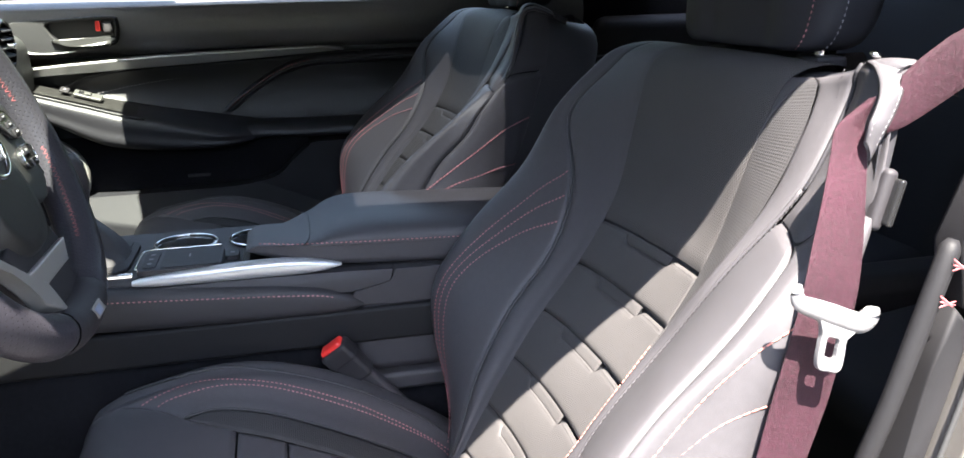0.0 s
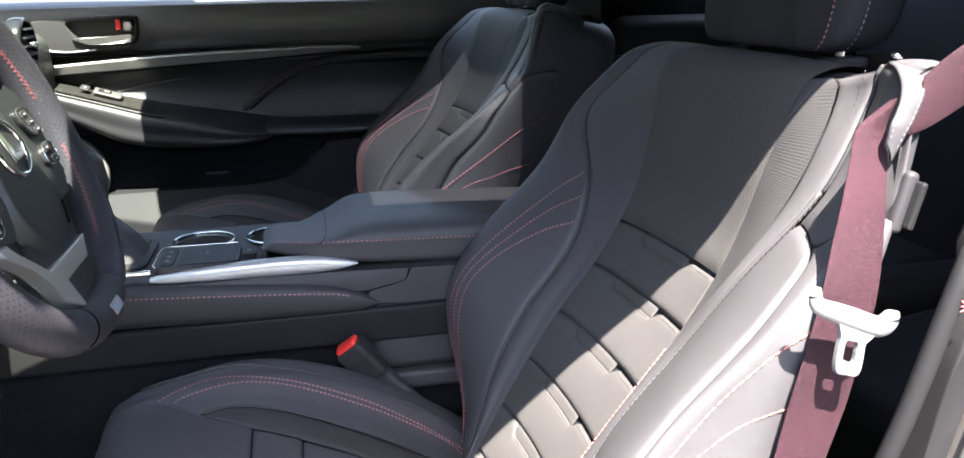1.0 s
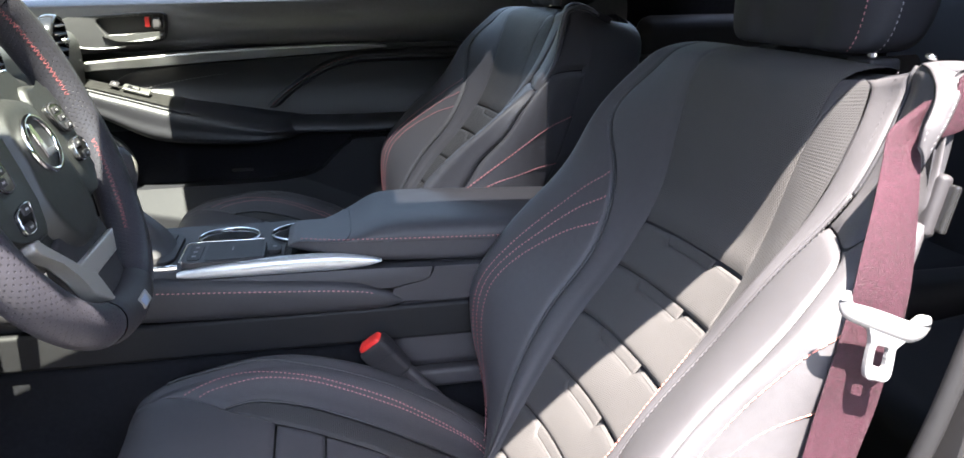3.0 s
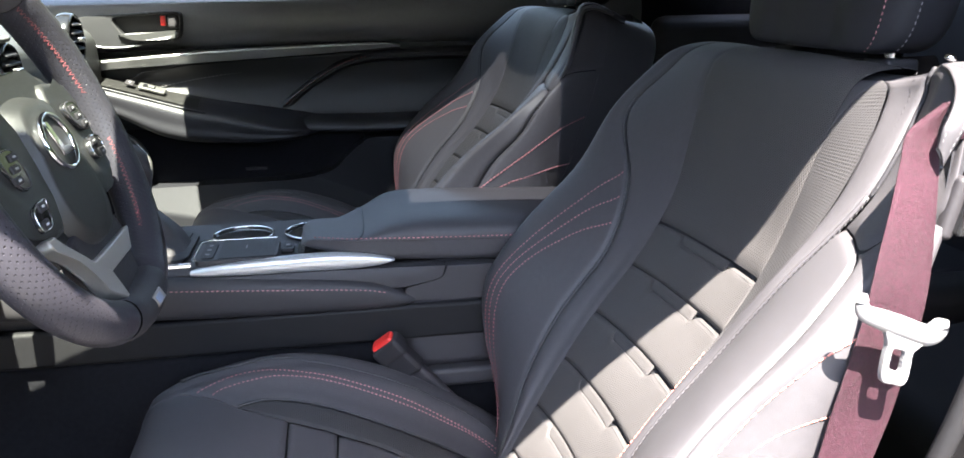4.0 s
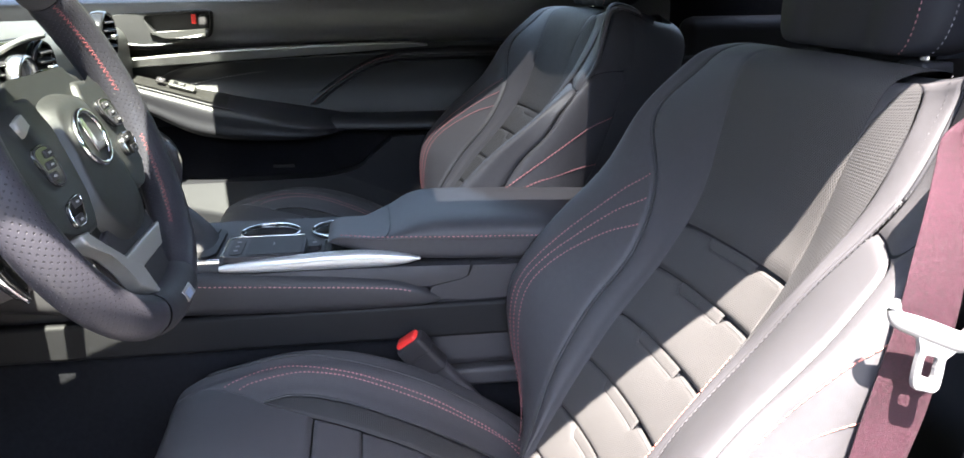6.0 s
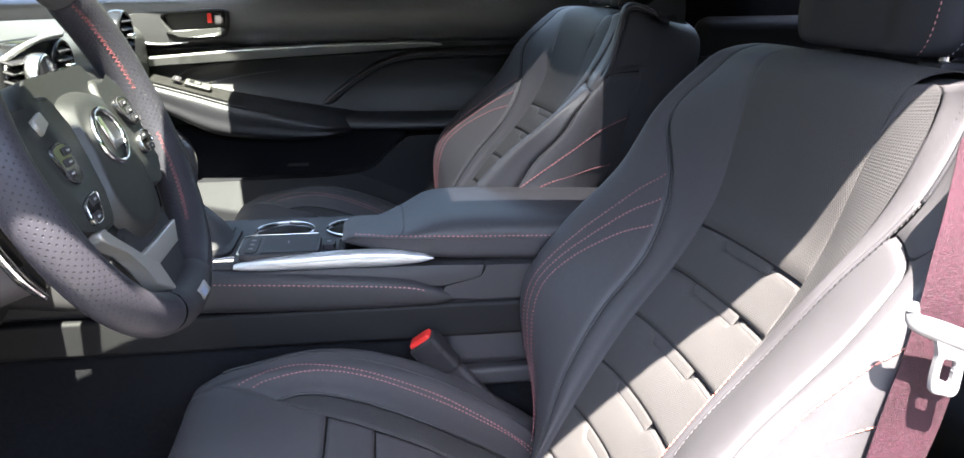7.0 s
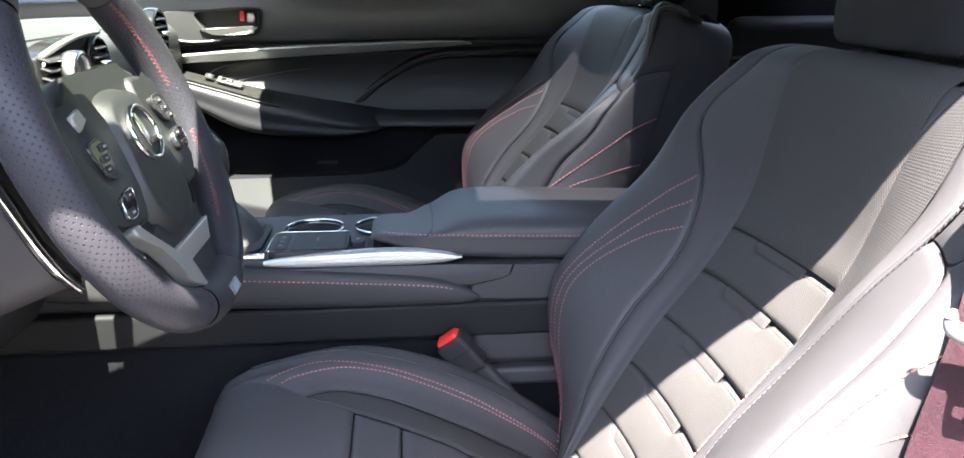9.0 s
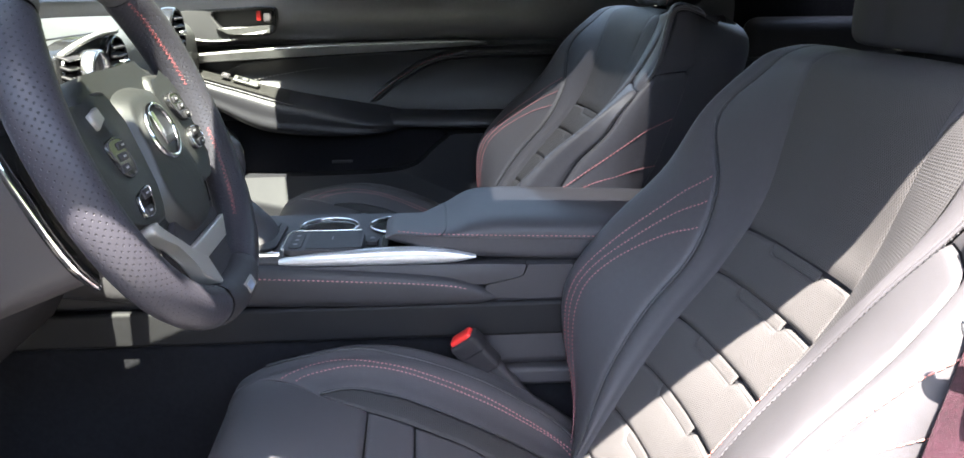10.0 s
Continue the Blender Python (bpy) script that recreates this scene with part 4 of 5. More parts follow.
# ---- belt buckle beside the driver's seat ----
buckle = thing("belt_buckle", 0.10, 0.95, 0.45, "black belt buckle with red release button", "belt buckle")
BM = Matrix.Translation((0.060, 0.942, 0.568)) @ Euler((0, radians(-40), 0)).to_matrix().to_4x4() @ Euler((0, 0, radians(-18))).to_matrix().to_4x4()
part("buckle_body", moved(box(0, 0, 0.012, 0.036, 0.024, 0.050, 0.006, 3), BM), PLASTIC, buckle)
part("buckle_head", moved(box(0, 0, 0.030, 0.039, 0.027, 0.026, 0.006, 3), BM), PLASTIC, buckle)
part("release_button", moved(box(0, 0, 0.042, 0.031, 0.019, 0.012, 0.004, 3), BM), RED_PLASTIC, buckle, "bright red push button")
part("stalk", moved(box(0, 0.002, -0.055, 0.030, 0.016, 0.10, 0.006, 3), BM), PLASTIC_SOFT, buckle)

# ---- passenger door ----
door = thing("passenger_door", -0.1, 1.80, 0.3, "closed dark door trim with silver strip, padded armrest and pocket", "car door")
part("door_panel", box(-0.10, 1.852, 0.62, 1.36, 0.05, 0.66, 0.015), DOOR_LEATHER, door)
SILL = curve_at([(0, (1.826, 0.893)), (0.12, (1.806, 0.902)), (0.3, (1.794, 0.922)), (0.5, (1.789, 0.948)), (0.7, (1.792, 0.972)), (0.86, (1.803, 0.992)), (1, (1.84, 1.006))])


def sill(u, v):
    p = SILL(u)
    return (-0.80 + 1.46 * v, p[0], p[1] + 0.010 * math.sin(v * 2.2))


part("upper_panel", grid(sill, 24, 30), DOOR_SKIN, door, "soft dark upper trim")
STRIP_HI = curve_at([(-0.62, 0.872), (-0.515, 0.881), (-0.36, 0.893), (-0.20, 0.901), (-0.04, 0.905), (0.09, 0.9055), (0.128, 0.901)])
STRIP_LO = curve_at([(-0.62, 0.852), (-0.515, 0.862), (-0.36, 0.870), (-0.20, 0.878), (-0.04, 0.886), (0.09, 0.8945), (0.128, 0.8965)])


def strip(u, v):
    """A bright upper edge over a broad lower face that leans inwards."""
    x = -0.62 + 0.748 * v
    hi, lo = STRIP_HI(x), STRIP_LO(x)
    y, k = STRIP_SECTION(u)
    return (x, y, lo + (hi - lo) * k)


STRIP_SECTION = curve_at([(0, (1.812, 1.0)), (0.12, (1.784, 1.0)), (0.25, (1.777, 0.94)), (0.4, (1.7765, 0.78)), (0.55, (1.778, 0.68)), (0.8, (1.786, 0.2)), (0.9, (1.790, 0.02)), (1, (1.812, 0.0))])
part("silver_strip", grid(strip, 22, 50), PALE_METAL, door, "tapering satin silver strip")

PAD_TOP = curve_at([(-0.44, 0.838), (-0.417, 0.845), (-0.399, 0.856), (-0.38, 0.861), (-0.315, 0.872), (-0.25, 0.877), (-0.12, 0.885), (0.01, 0.890), (0.15, 0.894), (0.62, 0.896)])
PAD_EDGE = curve_at([(-0.44, 0.832), (-0.36, 0.803), (-0.31, 0.786), (-0.253, 0.768), (-0.176, 0.753), (0.005, 0.743), (0.176, 0.742), (0.62, 0.745)])


def insert_pad(u, v):
    """A hollow leather field between the silver strip and the arm pad."""
    x = -0.44 + 1.06 * v
    top, low = PAD_TOP(x), PAD_EDGE(x) + 0.012 * smooth01((x + 0.44) / 0.15)
    return (x, 1.801 + 0.014 * math.sin(math.pi * u) ** 0.8 + 0.012 * smooth01((u - 0.96) / 0.04), low + (top - low) * u)


pad_d = part("door_insert", grid(insert_pad, 26, 60), DOOR_LEATHER, door, "dark leather concave insert")
part("insert_piping", tube(lambda k: Vector((-0.43 + 0.60 * k, 1.8005, PAD_TOP(-0.43 + 0.60 * k))), 0.0022, 60, 6), DOOR_LEATHER, pad_d)
SW_OUT = spline([Vector(p) for p in ((-0.145, 0.768, 0), (-0.100, 0.806, 0), (-0.058, 0.836, 0), (-0.005, 0.868, 0), (0.04, 0.884, 0), (0.10, 0.8925, 0), (0.27, 0.894, 0), (0.60, 0.894, 0))])
SW_IN = spline([Vector(p) for p in ((-0.112, 0.768, 0), (-0.078, 0.800, 0), (-0.045, 0.823, 0), (0.008, 0.851, 0), (0.061, 0.863, 0), (0.13, 0.8655, 0), (0.29, 0.866, 0), (0.60, 0.866, 0))])


def swoosh(u, v, lift=0.0):
    """A padded band that sweeps up from the arm pad and runs back along the strip."""
    p = SW_OUT(v).lerp(SW_IN(v), u)
    dip = 0.0035 * math.exp(-((u - 0.52) / 0.07) ** 2)
    return Vector((p.x, 1.8135 - (0.0190 * abs(math.sin(math.pi * u)) ** 0.5 - dip) * min(1.0, 0.25 + 3.2 * v) - lift, p.y))


part("swoosh", grid(swoosh, 22, 80), DOOR_LEATHER, pad_d, "padded leather band")
part("red_stitching", dashes(lambda k: swoosh(0.36, k, 0.0004), 0.05, 0.62, 0.005, 0.0035, 0.0007, lambda k: Vector((0, -1, 0))), STITCH_RED, pad_d)
part("grey_stitching", dashes(lambda k: swoosh(0.70, k, 0.0004), 0.05, 0.7, 0.005, 0.003, 0.0006, lambda k: Vector((0, -1, 0))), STITCH_DARK, pad_d)
part("grey_stitching", dashes(spline([Vector(p) for p in ((-0.40, 1.808, 0.818), (-0.344, 1.8095, 0.831), (-0.279, 1.8125, 0.842), (-0.201, 1.8125, 0.851), (-0.096, 1.8115, 0.859), (-0.04, 1.811, 0.862))]), 0, 1, 0.005, 0.003, 0.0008, lambda k: Vector((0, -1, 0))), STITCH_GREY, pad_d)


def arm_pad(u, v):
    x = -0.33 + 0.97 * v
    z, g = PAD_EDGE(x), smooth01((x + 0.33) / 0.10)
    y, dz = ARM_SECTION(u)
    return (x, 1.802 - (1.802 - y) * (0.3 + 0.7 * g), z + dz)


ARM_SECTION = curve_at([(0, (1.815, 0.016)), (0.3, (1.79, 0.014)), (0.5, (1.768, 0.006)), (0.65, (1.758, -0.005)), (0.8, (1.760, -0.017)), (1, (1.80, -0.024))])
part("arm_pad", grid(arm_pad, 18, 60), DOOR_LEATHER, door, "soft leather ledge below the insert")
ARM_NEAR = curve_at([(-0.64, 0.880), (-0.49, 0.841), (-0.391, 0.811), (-0.301, 0.783), (-0.242, 0.771), (-0.16, 0.752), (-0.068, 0.737), (-0.045, 0.728)])
ARM_BACK = curve_at([(-0.64, 0.888), (-0.505, 0.856), (-0.402, 0.829), (-0.278, 0.802), (-0.112, 0.772), (-0.045, 0.76)])
ARM_LOW = curve_at([(-0.64, 0.845), (-0.50, 0.800), (-0.443, 0.780), (-0.344, 0.732), (-0.212, 0.716), (-0.09, 0.718), (-0.045, 0.726)])


def arm(u, v):
    x = -0.64 + 0.595 * v
    out = 1.724 + 0.05 * smooth01((x + 0.16) / 0.12) ** 2
    keys = [(0, (1.80, ARM_BACK(x))), (0.35, ((1.80 + out) / 2, (ARM_BACK(x) + ARM_NEAR(x)) / 2 + 0.004)), (0.55, (out, ARM_NEAR(x))),
            (0.75, (out - 0.002, (ARM_NEAR(x) + ARM_LOW(x)) / 2)), (0.92, (out + 0.008, ARM_LOW(x))), (1, (1.80, ARM_LOW(x) - 0.003))]
    p = curve_at(keys)(u)
    return (x, p[0], p[1])


armrest = part("armrest", grid(arm, 30, 60), DOOR_LEATHER, door, "padded armrest")
part("switch_panel", grid(lambda u, v: Vector(arm(0.06 + 0.42 * u, 0.02 + 0.575 * v)) + Vector((0, -0.001, 0.0035)), 10, 30), WOOD, armrest, "dark streaked trim plate")
part("panel_edge", tube(lambda k: Vector(arm(0.52, 0.02 + 0.60 * k)) + Vector((0, -0.001, 0.002)), 0.0022, 30, 6), PIPING, armrest)
SWITCH_M = Matrix.Translation((-0.373, 1.757, 0.8290)) @ Euler((radians(22), radians(17), 0)).to_matrix().to_4x4()
wsw = part("window_switch", moved(box(0, 0, 0, 0.052, 0.020, 0.006, 0.002), SWITCH_M), SWITCH_GREY, armrest, "window switch in a pale frame")
part("switch_well", moved(box(-0.006, 0, 0.0024, 0.024, 0.012, 0.003, 0.001), SWITCH_M), GLOSS, wsw)
part("switch_key", moved(box(-0.002, 0, 0.004, 0.012, 0.009, 0.004, 0.001), SWITCH_M), SWITCH_GREY, wsw)
lock = part("lock_switch", moved(box(-0.043, 0.001, 0.0, 0.017, 0.017, 0.004, 0.0015), SWITCH_M), PLASTIC, armrest)
part("switch_mark", moved(box(-0.043, 0.001, 0.0023, 0.004, 0.005, 0.0006, 0), SWITCH_M), STITCH_GREY, lock)

# pocket and speaker
pocket_top = open_curve([(-0.62, 0.622), (-0.40, 0.626), (-0.20, 0.628), (-0.10, 0.631), (-0.03, 0.645), (0.01, 0.680), (0.045, 0.705), (0.10, 0.713), (0.62, 0.718)])
part("pocket", slab([(-0.62, 0.34)] + pocket_top + [(0.62, 0.34)], "y", 1.752, 1.80, 0.004), material("pocket_plastic", (0.011, 0.011, 0.0135), 0.65, spec=0.2, grain=0.3, scale=1200, vary=0.1), door, "moulded map pocket")
# Carpet black here puts the recess's shade into the panel colour.
part("pocket_back", box(-0.1, 1.803, 0.67, 1.3, 0.006, 0.14, 0.002), CARPET, door)
part("latch_mark", box(-0.189, 1.7985, 0.648, 0.045, 0.006, 0.006, 0.002), PLASTIC_SOFT, door)
DM = Matrix(((1, 0, 0, 0), (0, 0, -1, 0), (0, 1, 0, 0), (0, 0, 0, 1)))
spk = part("speaker_rim", moved(ring((-0.476, 0.668, 0), Matrix(), 0.072, 0.083, 0.010, 48), Matrix.Translation((0, 1.768, 0)) @ DM), SILVER, door, "silver speaker ring")
part("speaker_grille", slab([(-0.476 + 0.073 * math.cos(a * 0.17453), 0.668 + 0.073 * math.sin(a * 0.17453)) for a in range(36)], "y", 1.758, 1.80, 0.004), material("grey_grille", (0.22, 0.22, 0.215), 0.5, grain=0.8, scale=900, vary=0.1), spk)

# inner handle
def plate_with_opening(outer, inner, front, rear, n=72, soft=0.003):
    """A plate in the x-z plane, facing the driver, with an opening that goes back to rear."""
    cx, cz = sum(p[0] for p in inner) / len(inner), sum(p[1] for p in inner) / len(inner)

    def by_angle(line):
        ang = [math.atan2(z - cz, x - cx) for x, z in line]
        rad = [math.hypot(x - cx, z - cz) for x, z in line]
        k = sorted(range(len(ang)), key=lambda i: ang[i])
        return np.array([ang[i] for i in k]), np.array([rad[i] for i in k])
    (ao, ro), (ai, ri) = by_angle(outer), by_angle(inner)
    bm = bmesh.new()
    rows = []
    for j in range(n):
        a = -math.pi + 2 * math.pi * j / n
        o, i = float(np.interp(a, ao, ro, period=2 * math.pi)), float(np.interp(a, ai, ri, period=2 * math.pi))
        ring_at = ((o, rear), (o, front + soft), (o - 0.3 * soft, front + 0.3 * soft), (o - soft, front), (i + soft, front), (i + 0.3 * soft, front + 0.3 * soft), (i, front + soft), (i, rear))
        rows.append([bm.verts.new((cx + r * math.cos(a), y, cz + r * math.sin(a))) for r, y in ring_at])
    for j in range(n):
        p, q = rows[j], rows[(j + 1) % n]
        for k in range(len(p) - 1):
            bm.faces.new((p[k], q[k], q[k + 1], p[k + 1]))
    return bm


BEZEL_OUT = loop([(-0.513, 0.943), (-0.511, 0.962), (-0.489, 0.971), (-0.40, 0.975), (-0.316, 0.978), (-0.305, 0.966), (-0.309, 0.932), (-0.325, 0.920), (-0.371, 0.9155), (-0.446, 0.911), (-0.483, 0.921)], 6)
BEZEL_IN = loop([(-0.434, 0.961), (-0.425, 0.968), (-0.37, 0.971), (-0.316, 0.973), (-0.3095, 0.960), (-0.314, 0.932), (-0.332, 0.925), (-0.388, 0.9235), (-0.414, 0.934)], 6)
bez = part("handle_bezel", plate_with_opening(BEZEL_OUT, BEZEL_IN, 1.768, 1.800), material("grey_bezel", (0.020, 0.020, 0.022), 0.5, vary=0.08), door)
part("bezel_edge", tube([(-0.5135, 1.768, 0.940), (-0.487, 1.767, 0.922), (-0.465, 1.767, 0.913), (-0.43, 1.767, 0.9105), (-0.385, 1.768, 0.9135)], 0.0013, 30, 6), PALE_METAL, bez)
part("handle_recess", slab(BEZEL_IN, "y", 1.7865, 1.789, 0), PIPING, bez, "dark recess behind the lever")
lever = part("lever", slab(loop([(-0.424, 0.9355), (-0.36, 0.9385), (-0.313, 0.9405), (-0.311, 0.930), (-0.33, 0.9255), (-0.39, 0.9235), (-0.408, 0.9280)], 5), "y", 1.760, 1.772, 0.0045, 4), material("grey_lever", (0.12, 0.12, 0.12), 0.3, metal=0.7, vary=0.06), bez, "grey metal pull lever")
part("lock_knob", box(-0.322, 1.774, 0.957, 0.017, 0.018, 0.022, 0.005), PLASTIC_SOFT, bez)
part("lock_flag", box(-0.3405, 1.778, 0.960, 0.009, 0.010, 0.019, 0.001), RED_PLASTIC, bez, "red lock flag")

# ---- dashboard ----
dash = thing("dashboard", -0.8, MID, 0.3, "dark dashboard with round air vents and silver accents", "dashboard")
PROFILE = [(-0.56, 0.62), (-0.47, 0.80), (-0.465, 0.875)] + open_curve([(-0.468, 0.90), (-0.475, 0.938), (-0.52, 0.957), (-0.65, 0.962), (-0.85, 0.95), (-1.12, 0.90)], 4) + [(-1.12, 0.62)]
part("dash_body", slab(PROFILE, "y", 0.425, 1.765, 0.006), material("dash_skin", (0.036, 0.0375, 0.0375), 0.6, grain=0.3, scale=1000, kind="cells", vary=0.1), dash, "soft dark grey dash top")
part("dash_seam", tube([(-0.50, 0.45, 0.951), (-0.498, 1.0, 0.9525), (-0.50, 1.76, 0.951)], 0.002, 20, 6), PIPING, dash)
HOUSING = [(1.060, 0.915), (1.066, 0.938), (1.115, 0.952), (1.19, 0.955), (1.26, 0.950), (1.302, 0.932), (1.305, 0.902), (1.27, 0.878), (1.20, 0.868), (1.11, 0.876), (1.07, 0.892)]
part("vent_housing", slab(loop(HOUSING, 5), "x", -0.475, -0.452, 0.008, 3), GLOSS, dash, "dark oval vent housing")
part("accent_bar", tube([(-0.449, 1.064, 0.9385), (-0.448, 1.12, 0.949), (-0.448, 1.19, 0.9565), (-0.449, 1.262, 0.9575)], 0.0042, 30, 8), SILVER, dash, "pale metal accent bar")
RX = Matrix(((0, 0, 1, 0), (1, 0, 0, 0), (0, 1, 0, 0), (0, 0, 0, 1)))       # local plane to the dash face
for cy, cz, r in ((1.250, 0.914, 0.040), (1.565, 0.938, 0.046)):
    vent = part("air_vent", moved(ring((cy, cz, 0.004), Matrix(), r * 0.80, r, 0.014, 40), Matrix.Translation((-0.462, 0, 0)) @ RX), GLOSS, dash, "round black air vent")
    part("vent_back", moved(slab([(cy + r * 0.82 * math.cos(a * 0.2618), cz + r * 0.82 * math.sin(a * 0.2618)) for a in range(24)], "z", -0.004, 0.002, 0), Matrix.Translation((-0.462, 0, 0)) @ RX), PIPING, vent)
    for k in (-2, -1, 0, 1, 2):
        w = math.sqrt(max(0.01, 0.64 - (k * 0.28) ** 2)) * r * 2 * 0.9
        part("vane", box(-0.450, cy, cz + k * r * 0.30, 0.018, w, 0.0035, 0.001, 1, turn=(0, 20, 0)), PLASTIC, vent)
    part("vent_tab", box(-0.438, cy, cz, 0.010, 0.020, 0.008, 0.002), CHROME, vent)
grille = part("air_vent", box(-0.455, 1.10, 0.912, 0.014, 0.09, 0.056, 0.008), GLOSS, dash)
for k in range(5):
    part("vane", box(-0.446, 1.10, 0.889 + 0.0115 * k, 0.018, 0.084, 0.0035, 0.001, 1, turn=(0, 20, 0)), PLASTIC, grille)
part("silver_ring", moved(ring((1.120, 0.913, 0), Matrix(), 0.0215, 0.0295, 0.012, 40, sx=1.15), Matrix.Translation((-0.432, 0, 0)) @ RX), CHROME, dash, "bright metal clock ring")
part("clock_face", moved(slab([(1.120 + 0.024 * math.cos(a * 0.2618), 0.913 + 0.022 * math.sin(a * 0.2618)) for a in range(24)], "z", -0.004, 0.002, 0), Matrix.Translation((-0.437, 0, 0)) @ RX), SILVER, dash)
# knee panel and column cover on the driver's side
part("knee_panel", slab([(0.44, 0.70)] + open_curve([(0.56, 0.715), (0.62, 0.755), (0.655, 0.80), (0.67, 0.86)], 4) + [(0.67, 0.90), (0.44, 0.90)], "x", -0.45, -0.355, 0.012, 3), PLASTIC_SOFT, dash)
part("panel_knob", moved(ring((0.575, 0.795, 0), Matrix(), 0.0, 0.012, 0.005, 20), Matrix.Translation((-0.352, 0, 0)) @ RX), GLOSS, dash)
part("lower_cover", slab([(-0.50, 0.70), (-0.43, 0.80), (-0.40, 0.80), (-0.41, 0.72), (-0.46, 0.64), (-0.56, 0.63)], "y", 0.66, 0.97, 0.006), PLASTIC_SOFT, dash)
for py, w in ((0.60, 0.045), (0.74, 0.07)):
    pedal = thing("pedal", -0.62, py, 0.42, "metal pedal plate in the dark footwell", "pedal", "pedals")
    part("pedal_plate", box(-0.62, py, 0.42, 0.02, w, 0.10, 0.005, turn=(0, 30, 0)), SILVER, pedal)
    part("pedal_arm", tube([(-0.63, py, 0.44), (-0.70, py, 0.56), (-0.72, py, 0.66)], 0.008, 10, 8), PLASTIC, pedal)

# ---- steering wheel ----
WC, WA, WR = Vector((-0.2435, 0.7115, 0.9034)), radians(21.4), 0.162
wheel = thing("steering_wheel", *WC, "black perforated leather steering wheel with silver spoke trim and red stitching", "steering wheel")
WM = Matrix.Translation(WC) @ Matrix(((0, -math.sin(WA), math.cos(WA), 0), (1, 0, 0, 0), (0, math.cos(WA), math.sin(WA), 0), (0, 0, 0, 1)))
RIM_PERF = perforated("perforated_rim_leather", (0.026, 0.025, 0.031), 0.0042, 0.15, 0.36)


def rim_radius(deg):
    """Rim thickness by angle: fuller at the thumb rests."""
    return 0.0192 + 0.0016 * sum(math.exp(-(((deg - c + 180) % 360 - 180) / 22) ** 2) for c in (30, 150)) + 0.001 * math.exp(-(((deg - 270 + 180) % 360 - 180) / 40) ** 2)


def rim_at(deg, th, lift=0.0):
    a = radians(deg)
    r = rim_radius(deg) + lift
    rr = WR + r * math.cos(th) * 0.92
    flat = 0.004 * math.exp(-(((deg - 270 + 180) % 360 - 180) / 30) ** 2)
    return WM @ Vector((rr * math.cos(a), rr * math.sin(a) + flat, r * math.sin(th)))


def rim_segment(d0, d1, lift=0.0):
    n, m = max(6, int((d1 - d0) / 3)), 20
    bm = bmesh.new()
    uv = bm.loops.layers.uv.new("uv")
    vs = [[bm.verts.new(rim_at(d0 + (d1 - d0) * i / n, 2 * math.pi * j / m, lift if 0 < i < n else lift - 0.0015)) for j in range(m)] for i in range(n + 1)]
    for i in range(n):
        for j in range(m):
            f = bm.faces.new((vs[i][j], vs[i + 1][j], vs[i + 1][(j + 1) % m], vs[i][(j + 1) % m]))
            for l, (ii, jj) in zip(f.loops, ((i, j), (i + 1, j), (i + 1, j + 1), (i, j + 1))):
                l[uv].uv = (WR * radians(d0 + (d1 - d0) * ii / n), 0.107 * jj / m)
    return bm


part("rim_top", rim_segment(48, 139, 0.0006), LEATHER_SOFT, wheel, "smooth black top section")
part("rim_grip", rim_segment(139.6, 252), RIM_PERF, wheel, "perforated leather grip")
part("rim_grip", rim_segment(-72, 47.4), RIM_PERF, wheel, "perforated leather grip")
part("rim_base", rim_segment(252.6, 287.4, 0.0006), LEATHER_DARK, wheel)
for d0, d1 in ((-50, -12), (8, 46), (143, 222)):
    bm = bmesh.new()
    k = d0
    while k < d1:
        for a0, a1, b0, b1 in ((k, k + 0.8, 2.66, 2.88), (k + 0.8, k + 1.6, 2.88, 2.66)):
            dashes(lambda q, a0=a0, a1=a1, b0=b0, b1=b1: rim_at(a0 + (a1 - a0) * q, b0 + (b1 - b0) * q, 0.0004), 0, 1, 0.0042, 0.0004, 0.00028,
                   lambda q, a0=a0, b0=b0: (rim_at(a0, b0, 0.01) - rim_at(a0, b0, 0)).normalized(), bm)
        k += 1.9
    part("red_stitching", bm, STITCH_RED, wheel)


def local(bm):
    return moved(bm, WM)


def dome(outline, n0, rise, edge, rings=7):
    """A cushion-shaped cover over a closed outline in the wheel's plane."""
    bm = bmesh.new()
    cx = sum(p[0] for p in outline) / len(outline)
    cy = sum(p[1] for p in outline) / len(outline)
    prev = None
    for i in range(rings + 1):
        k = i / rings
        sc = 1 - k * 0.999
        z = n0 - edge * (1 - min(1, k / 0.15)) ** 2 + rise * (1 - sc * sc)
        row = [bm.verts.new((cx + (x - cx) * sc, cy + (y - cy) * sc, z)) for x, y in outline]
        if prev:
            for j in range(len(row)):
                bm.faces.new((prev[j], prev[(j + 1) % len(row)], row[(j + 1) % len(row)], row[j]))
        prev = row
    return bm


